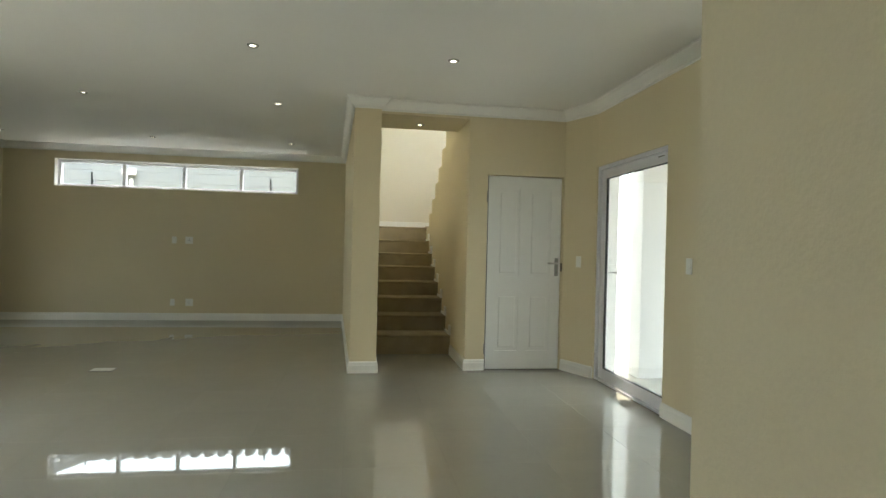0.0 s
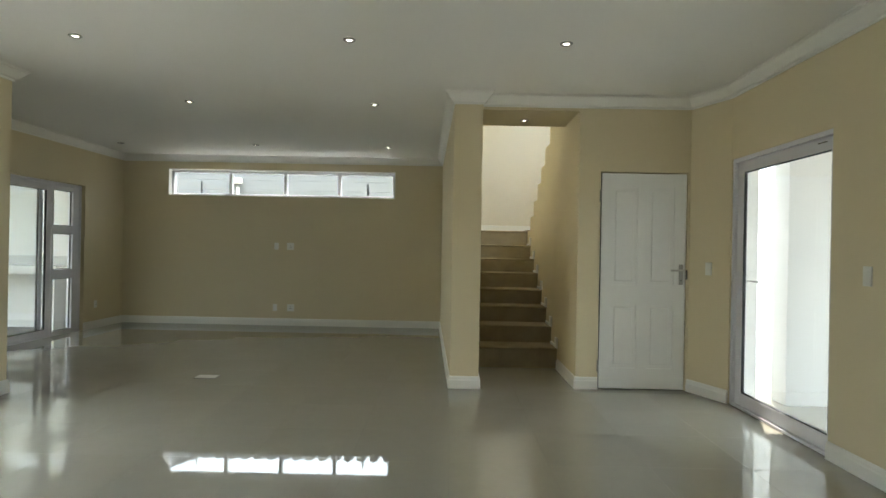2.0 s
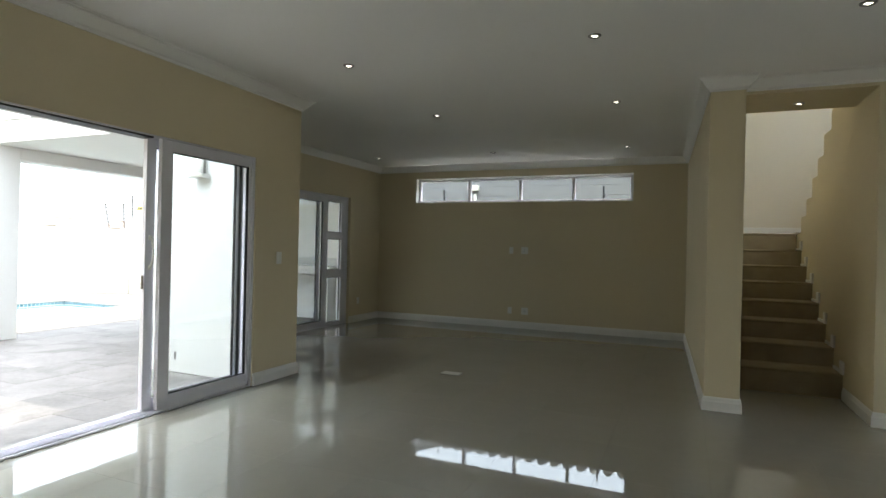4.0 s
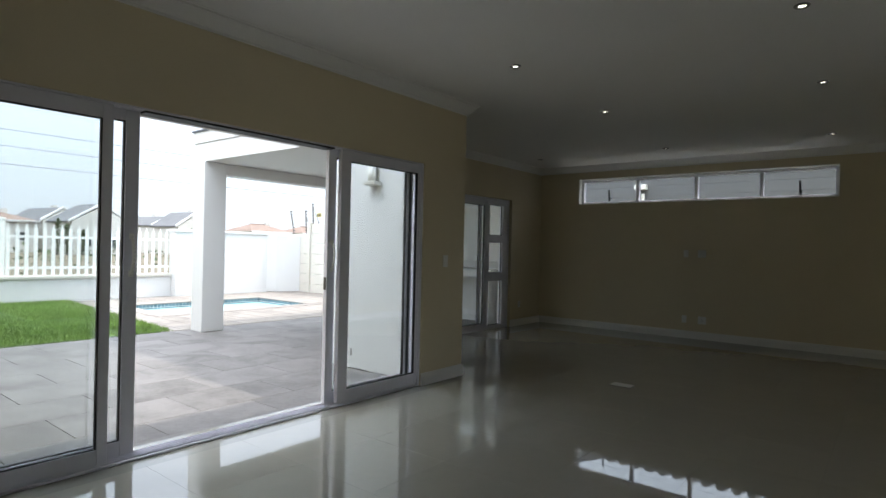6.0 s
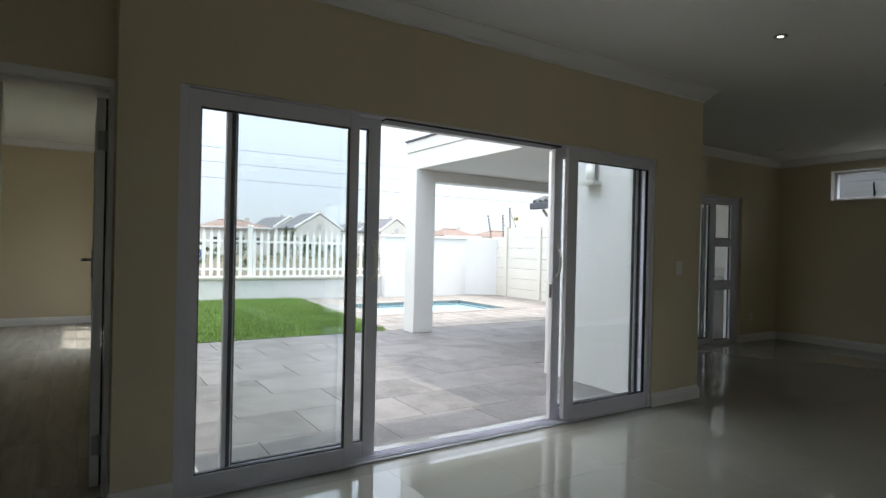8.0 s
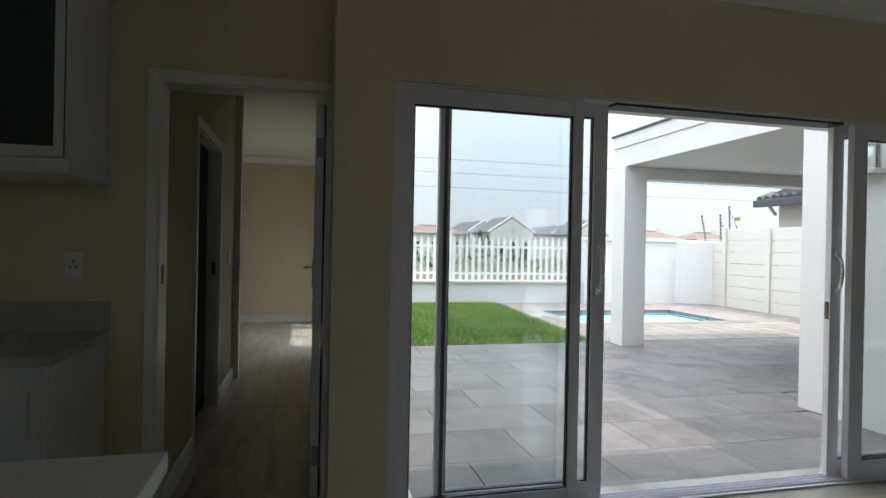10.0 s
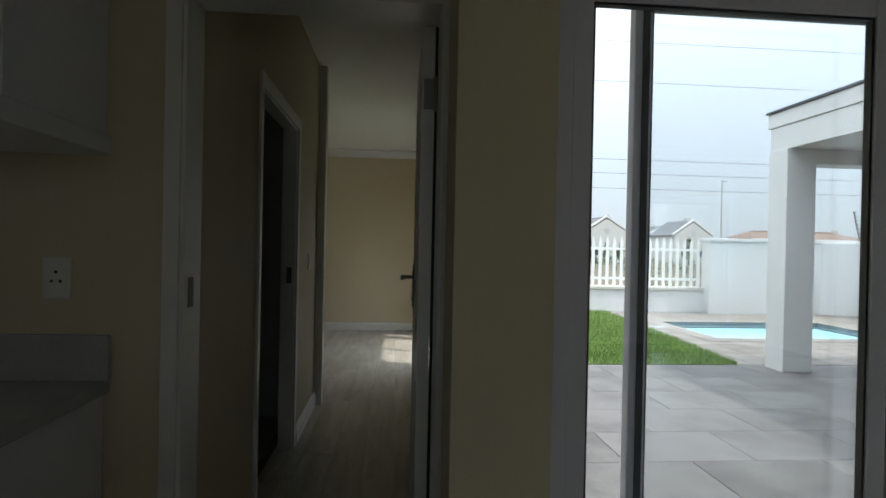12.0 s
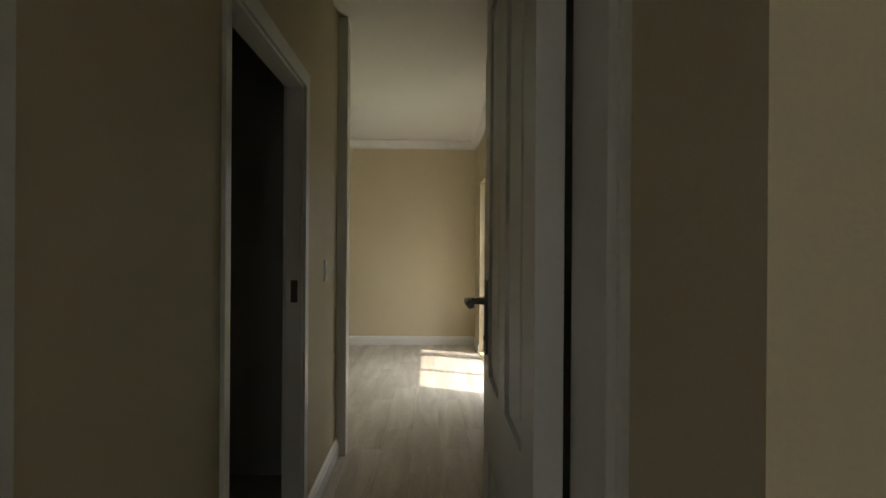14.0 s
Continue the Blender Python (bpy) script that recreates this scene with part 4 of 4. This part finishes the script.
wl = thing("wall_lamp", -4.47, 5.06, 1.95, "grey metal outdoor wall lamp with a white cylinder glass", "wall lamp")
part("bracket", cube(-4.56, -4.38, 4.94, 5.06, 1.94, 1.98, 0.004), STEEL, wl)
part("back_plate", cube(-4.52, -4.42, 5.045, 5.06, 1.95, 2.20, 0.003), STEEL, wl)
part("glass", rod(bmesh.new(), (-4.47, 4.99, 1.98), (-4.47, 4.99, 2.16), 0.045, seg=20), PLASTIC, wl, "white cylinder shade", smooth=True)
part("cap", rod(bmesh.new(), (-4.47, 4.99, 2.16), (-4.47, 4.99, 2.18), 0.05, seg=20), STEEL, wl)

# boundary: low wall with palisade, high wall, precast wall
lw = thing("garden_wall", -14.4, 3, G, "low white plastered garden wall with coping", "garden wall", kind="structure")
part("base", cube(-14.70, -14.45, -8, 7.70, -0.6, 0.42), WHITEOUT, lw)
part("coping", cube(-14.74, -14.41, -8, 7.70, 0.42, 0.49, 0.01), PRECAST, lw)
hw = thing("boundary_wall", -14.2, 9.6, G, "high white plastered boundary wall with coping", "boundary wall", kind="structure")
part("panel", cube(-14.55, -14.23, 7.70, 11.2, -0.6, 1.54), WHITEOUT, hw)
part("coping", cube(-14.58, -14.20, 7.67, 11.2, 1.54, 1.61, 0.01), WHITEOUT, hw)
part("pier", prism(bmesh.new(), [(-14.23, 10.35), (-14.05, 10.55), (-13.78, 11.165), (-14.23, 11.165)], "z", G, 1.54), WHITEOUT, hw)
fence = thing("palisade_fence", -14.57, 3.9, 0.49, "white steel palisade fence with pointed pales", "fence")
for zz in (0.63, 1.30):
    part("rail", cube(-14.61, -14.57, -7.9, 7.69, zz, zz + 0.055, 0.004), TRIM, fence)
pale = bmesh.new()
prism(pale, [(-0.036, 0.0), (0.036, 0.0), (0.036, 1.0), (0.016, 1.03), (0.010, 1.05), (0.014, 1.07), (0.0, 1.12), (-0.014, 1.07), (-0.010, 1.05), (-0.016, 1.03), (-0.036, 1.0)], "x", -0.004, 0.004)
pm = bpy.data.meshes.new("pale")
pale.to_mesh(pm)
pale.free()
pm.materials.append(TRIM)
yy = 7.62
while yy > -2.0:
    if min(abs(yy - p) for p in (4.22, 1.25, -1.72)) > 0.08:
        o = new("pale", pm)
        o.parent = fence
        o.location = Vector((-14.56, yy, 0.50)) - origin(fence)
    yy -= 0.165
for yy in (4.22, 1.25, -1.72):
    part("post", cube(-14.63, -14.55, yy - 0.05, yy + 0.05, 0.49, 1.68, 0.004), TRIM, fence)
    part("post_cap", cube(-14.64, -14.54, yy - 0.06, yy + 0.06, 1.68, 1.72, 0.008), TRIM, fence)
pw = thing("precast_wall", -10, 11.2, G, "cream precast concrete panel wall with posts", "precast wall", kind="structure")
for k in range(6):
    part("panel", cube(-14.2, -13.43, 11.17, 11.23, -0.12 + 0.288 * k, -0.12 + 0.288 * k + 0.278, 0.008), PRECAST, pw)
px = -13.425
while px < -4:
    part("post", cube(px, px + 0.13, 11.12, 11.28, -0.3, 1.93, 0.008), PRECAST, pw)
    for k in range(7):
        part("panel", cube(px + 0.13, px + 1.42, 11.17, 11.23, -0.12 + 0.288 * k, -0.12 + 0.288 * k + 0.278, 0.008), PRECAST, pw)
    px += 1.42
ef = thing("electric_fence", -13.5, 11.1, 1.6, "black slanted electric fence brackets on the wall", "electric fence")
for ex, lean, base, tall in ((-14.10, 0.20, 1.60, 0.70), (-13.55, 0.03, 1.60, 0.69), (-13.24, 0.03, 1.90, 0.58)):
    bm = bmesh.new()
    rod(bm, (ex, 11.2, base - 0.1), (ex - lean, 11.18, base + tall), 0.013, seg=8)
    for k in range(7):
        f = 0.14 + 0.135 * k
        rod(bm, (ex - lean * f - 0.032, 11.2, base + tall * f), (ex - lean * f + 0.032, 11.2, base + tall * f + 0.012), 0.021, 0.014, seg=8)
    part("bracket", bm, DARKSTEEL, ef)
for a, b in (((-13.0, 11.2, 1.93), (-13.25, 11.19, 2.36)), ((-13.32, 11.2, 1.75), (-13.54, 11.19, 2.05))):
    part("stay", rod(bmesh.new(), a, b, 0.008, seg=6), DARKSTEEL, ef)
    part("insulator", rod(bmesh.new(), (a[0], a[1], a[2] - 0.02), (a[0] - 0.03, a[1], a[2] + 0.05), 0.02, 0.012, seg=8), DARKSTEEL, ef)
for zz in (1.92, 2.06, 2.2):
    part("wire", rod(bmesh.new(), (-14.2, 11.2, zz - 0.1), (-13.25, 11.2, zz + 0.08), 0.0015, seg=4), STEEL, ef)
sign = part("warning_sign", cube(-13.08, -12.88, 11.19, 11.196, 2.09, 2.20, 0.001), SIGN, ef, "small yellow warning sign")
for a, b in ((-13.06, -13.02), (-12.99, -12.91)):
    part("sign_mark", cube(a, b, 11.186, 11.1895, 2.12, 2.165), DARKSTEEL, sign)

board = thing("sale_board", -14.5, 3.0, 0.9, "blue and white notice board tied to the fence", "notice board")
part("panel", cube(-14.52, -14.51, 2.90, 3.10, 0.92, 1.22, 0.002), SIGNBLUE, board)
part("white_band", cube(-14.509, -14.507, 2.90, 3.10, 1.12, 1.22), TRIM, board)
part("text_bar", cube(-14.509, -14.507, 2.93, 3.07, 0.98, 1.03), TRIM, board)
sk = thing("skimmer_lid", -11.9, 5.46, G, "grey plastic skimmer lid in the pool paving", "skimmer lid")
part("lid", cube(-12.05, -11.80, 5.35, 5.58, G - 0.002, G + 0.006, 0.003), GREYTOP, sk)
wv = thing("weep_vent", -4.9, 5.06, 0.1, "small slot at the foot of the outside wall", "vent")
part("slot", cube(-4.82, -4.80, 5.055, 5.062, 0.06, 0.14), DARKSTEEL, wv)

# neighbour's house beyond the precast wall
nb = thing("neighbour_house", -11.5, 16, 0, "grey neighbouring house with dark tiled eaves", "house")
part("wall", cube(-14.6, -4, 14.0, 22, -0.6, 2.75), HOUSEW, nb)
part("roof", prism(bmesh.new(), [(-14.75, 2.80), (-3.3, 2.80), (-9.0, 4.9)], "y", 13.5, 22.6), ROOFG, nb)
part("gutter", cube(-14.86, -3.2, 13.33, 13.52, 2.62, 2.82, 0.02), CHAR, nb, "charcoal gutter")
part("downpipe", rod(bmesh.new(), (-14.60, 13.7, 2.62), (-14.64, 13.93, 2.42), 0.05), PRECAST, nb)
for k in range(30):
    part("roof_tile", rod(bmesh.new(), (-14.68 + 0.28 * k, 13.4, 2.84), (-14.68 + 0.28 * k, 13.9, 3.02), 0.10, seg=8), ROOFG, nb)


def far_house(x, y, w, d, eave, ridge, roof, wallm, turn, label):
    """A gabled house: walls, roof, gable windows, chimney."""
    h = thing("far_house", 0, 0, 0, label, "house", "houses beyond the field")
    part("wall", prism(bmesh.new(), [(-w / 2, 0), (w / 2, 0), (w / 2, eave), (0, ridge), (-w / 2, eave)], "x", -d / 2, d / 2), wallm, h)
    for s in (-1, 1):
        bm = bmesh.new()
        prism(bm, [(s * (w / 2 + 0.3), eave - 0.15), (0, ridge + 0.12), (0, ridge + 0.32), (s * (w / 2 + 0.3), eave + 0.05)], "x", -d / 2 + 0.25, d / 2 - 0.25)
        part("roof", bm, roof, h)
        cop = bmesh.new()
        prism(cop, [(s * (w / 2 + 0.35), eave - 0.1), (0, ridge + 0.2), (0, ridge + 0.5), (s * (w / 2 + 0.35), eave + 0.2)], "x", d / 2 - 0.25, d / 2 + 0.05)
        part("gable_coping", cop, WHITEOUT, h)
    win = part("gable_window", rod(bmesh.new(), (d / 2 + 0.02, 0, ridge * 0.72), (d / 2 + 0.06, 0, ridge * 0.72), 0.42, seg=16), GREYTOP, h)
    for yy in (-w / 4, w / 4):
        ww = part("window", cube(d / 2, d / 2 + 0.08, yy - 0.6, yy + 0.6, 1.0, 2.3), WHITEOUT, h)
        part("pane", cube(d / 2 + 0.06, d / 2 + 0.10, yy - 0.5, yy + 0.5, 1.1, 2.2), DARKGLASS, ww)
    part("chimney", cube(-0.4, 0.4, w / 6, w / 6 + 0.7, eave, ridge + 0.8), wallm, h)
    h.matrix_basis = pose(x, y, -0.62, 0, 0, turn)


def hip_house(x, y, w, d, eave, ridge, label):
    """A low house under a tiled hip roof, its long side along y."""
    h = thing("far_house", 0, 0, 0, label, "house", "houses beyond the field")
    part("wall", cube(-d / 2, d / 2, -w / 2, w / 2, 0, eave), HOUSEW, h)
    bm = bmesh.new()
    a, b, k = d / 2 + 0.5, w / 2 + 0.5, w * 0.2
    low = [bm.verts.new((u, v, eave - 0.1)) for u, v in ((-a, -b), (a, -b), (a, b), (-a, b))]
    top = [bm.verts.new((0, -k, ridge)), bm.verts.new((0, k, ridge))]
    for f in ((low[0], low[1], top[0]), (low[1], low[2], top[1], top[0]), (low[2], low[3], top[1]), (low[3], low[0], top[0], top[1]), (low[3], low[2], low[1], low[0])):
        bm.faces.new(f)
    part("roof", bm, ROOFR, h)
    part("ridge_cap", rod(bmesh.new(), (0, -k, ridge), (0, k, ridge), 0.14, seg=8), ROOFR, h)
    part("fascia", cube(a - 0.05, a + 0.03, -b, b, eave - 0.3, eave - 0.08), WHITEOUT, h)
    for yy in (-w / 3, 0.0, w / 3):
        ww = part("window", cube(d / 2, d / 2 + 0.08, yy - 0.7, yy + 0.7, 1.6, 2.9), WHITEOUT, h)
        part("pane", cube(d / 2 + 0.06, d / 2 + 0.10, yy - 0.6, yy + 0.6, 1.7, 2.8), DARKGLASS, ww)
    part("chimney", cube(-0.4, 0.4, k + 0.2, k + 0.9, eave, ridge + 0.5), HOUSEW, h)
    h.matrix_basis = pose(x, y, -0.62)


far_house(-87.2, 31.5, 7.4, 7, 4.3, 6.5, ROOFG, HOUSEW, 6, "beige gabled house with a grey tiled roof")
far_house(-101, 30.4, 5.4, 10, 4.6, 6.3, ROOFG, HOUSEW, 10, "small beige gabled house with a grey roof")
far_house(-88.5, 45.4, 6.4, 7, 4.3, 6.3, ROOFG, HOUSEW, 8, "beige gabled house with a wide grey roof")
far_house(-102, 46.2, 5.0, 10, 4.6, 5.9, ROOFG, HOUSEW, 10, "beige gabled house behind another roof")
far_house(-98, 7.0, 9, 12, 3.0, 5.6, ROOFG, HOUSEW, 40, "beige house with a grey roof")
hip_house(-98, 22.0, 10.0, 9, 4.5, 5.6, "house with a terracotta hip roof")
hip_house(-98, 65.0, 8.0, 9, 4.4, 5.7, "low house with a terracotta hip roof")
hip_house(-98, 77.0, 9.0, 9, 4.4, 5.7, "long low house with a terracotta hip roof")
far_house(-97, 100.0, 16, 12, 2.6, 5.0, ROOFG, HOUSEW, 85, "long low house with a grey tiled roof")


# scrub in the field
bm = bmesh.new()
rng = random.Random(5)
for _ in range(420):
    sx, sy = rng.uniform(-84, -20), rng.uniform(-15, 95)
    s = rng.uniform(0.2, 0.7) * (1.8 if sx < -70 else 1.0)
    for _k in range(14):
        c = Vector((sx + rng.gauss(0, s), sy + rng.gauss(0, s), -0.6 + abs(rng.gauss(0, s * 0.6))))
        r = s * rng.uniform(0.12, 0.3)
        a = [Vector((rng.gauss(0, r), rng.gauss(0, r), rng.gauss(0, r))) for _j in range(3)]
        bm.faces.new([bm.verts.new(c + q) for q in a])
solid("scrub", bm, SCRUB, "low dark green scrub in the field", "scrub", kind="stuff")
for tx, ty, th in ((-80, 25.6, 4.0), (-80, 26.6, 3.4), (-80, 28.4, 2.6), (-80, 30.5, 2.4), (-80, 32.5, 2.4), (-79, 42, 3.4), (-82, 20, 2.6)):
    tr = thing("small_tree", tx, ty, -0.62, "small dark evergreen tree beyond the field", "tree", "far trees")
    part("trunk", rod(bmesh.new(), (tx, ty, -0.62), (tx, ty, th * 0.6), 0.12, 0.04), DARKSTEEL, tr)
    bm = bmesh.new()
    for _k in range(260):
        q = rng.random()
        rad = 0.75 * (1 - q) ** 0.6 + 0.1
        a_ = rng.uniform(0, 6.283)
        c = Vector((tx + rad * rng.random() * math.cos(a_), ty + rad * rng.random() * math.sin(a_), -0.2 + q * th))
        bm.faces.new([bm.verts.new(c + Vector((rng.gauss(0, 0.13), rng.gauss(0, 0.13), rng.gauss(0, 0.13)))) for _j in range(3)])
    part("crown", bm, SCRUB, tr)

# power lines and street lamp
for i, hh in enumerate((7.5, 6.6, 5.6, 13.2, 16.2)):
    pl = bmesh.new()
    pts = []
    for k in range(13):
        s = -1 + k / 6
        pts.append((-40 - 0.4 * i, 25 + 90 * s, hh + 0.5 * s * s))
    for a, b_ in zip(pts, pts[1:]):
        rod(pl, a, b_, 0.014, seg=5)
    solid("power_line", pl, WIRE, "thin overhead power line", "power line", kind="object", group="overhead lines")
sl = thing("street_lamp", -60, 35.3, -0.62, "tall thin grey street lamp", "street lamp")
part("pole", rod(bmesh.new(), (-60, 35.3, -0.62), (-60, 35.3, 8.8), 0.09, 0.06), STEEL, sl)
part("head", cube(-60.1, -59.9, 35.2, 35.9, 8.75, 8.9, 0.03), STEEL, sl)

# ---- floor tiles and planks ----
spots = []
for i in range(13):
    for j in range(21):
        tx, ty = 2.64 - 0.30 - 0.6 * i, -2.9 + 0.6 * j
        if tx > 0.35 and ty > 6.7 or (tx < -3.6 and ty < 5.5) or (tx > 0.3 and ty > 6.0 and tx > 1.4):
            continue
        spots.append((tx, ty, 0.0))
for i in range(4):
    for j in range(11):
        spots.append((2.94 + 0.6 * i, -2.9 + 0.6 * j, 0.0))
pieces("tile", floor, TILE, (0.5990, 0.5990, 0.018), spots, 0.0002)
bed_floor = thing("floor_bedroom", -7.5, 0, 0, "pale oak laminate plank floor", "floor", kind="structure")
rows_of = {}
y, row = -3.1, 0
while y < 1.2:
    end = -3.765 if y > -0.05 else (-6.81 if y < -0.25 else -3.765)
    x = -10.82 - 0.4 * (row % 3)
    while x < end - 0.01:
        a, b = max(x, -10.82), min(x + 1.2, end)
        rows_of.setdefault(round(b - a, 3), []).append(((a + b) / 2, y + 0.095, 0.0))
        x += 1.2
    y += 0.19
    row += 1
for length, spots in rows_of.items():
    pieces("plank", bed_floor, LAMIN, (length - 0.0012, 0.1892, 0.012), spots, 0.0004)
solid("bathroom_floor", cube(-6.4, -3.9, -1.9, -0.11, -0.02, 0.0), BATHW, "dark grey bathroom floor", "floor")
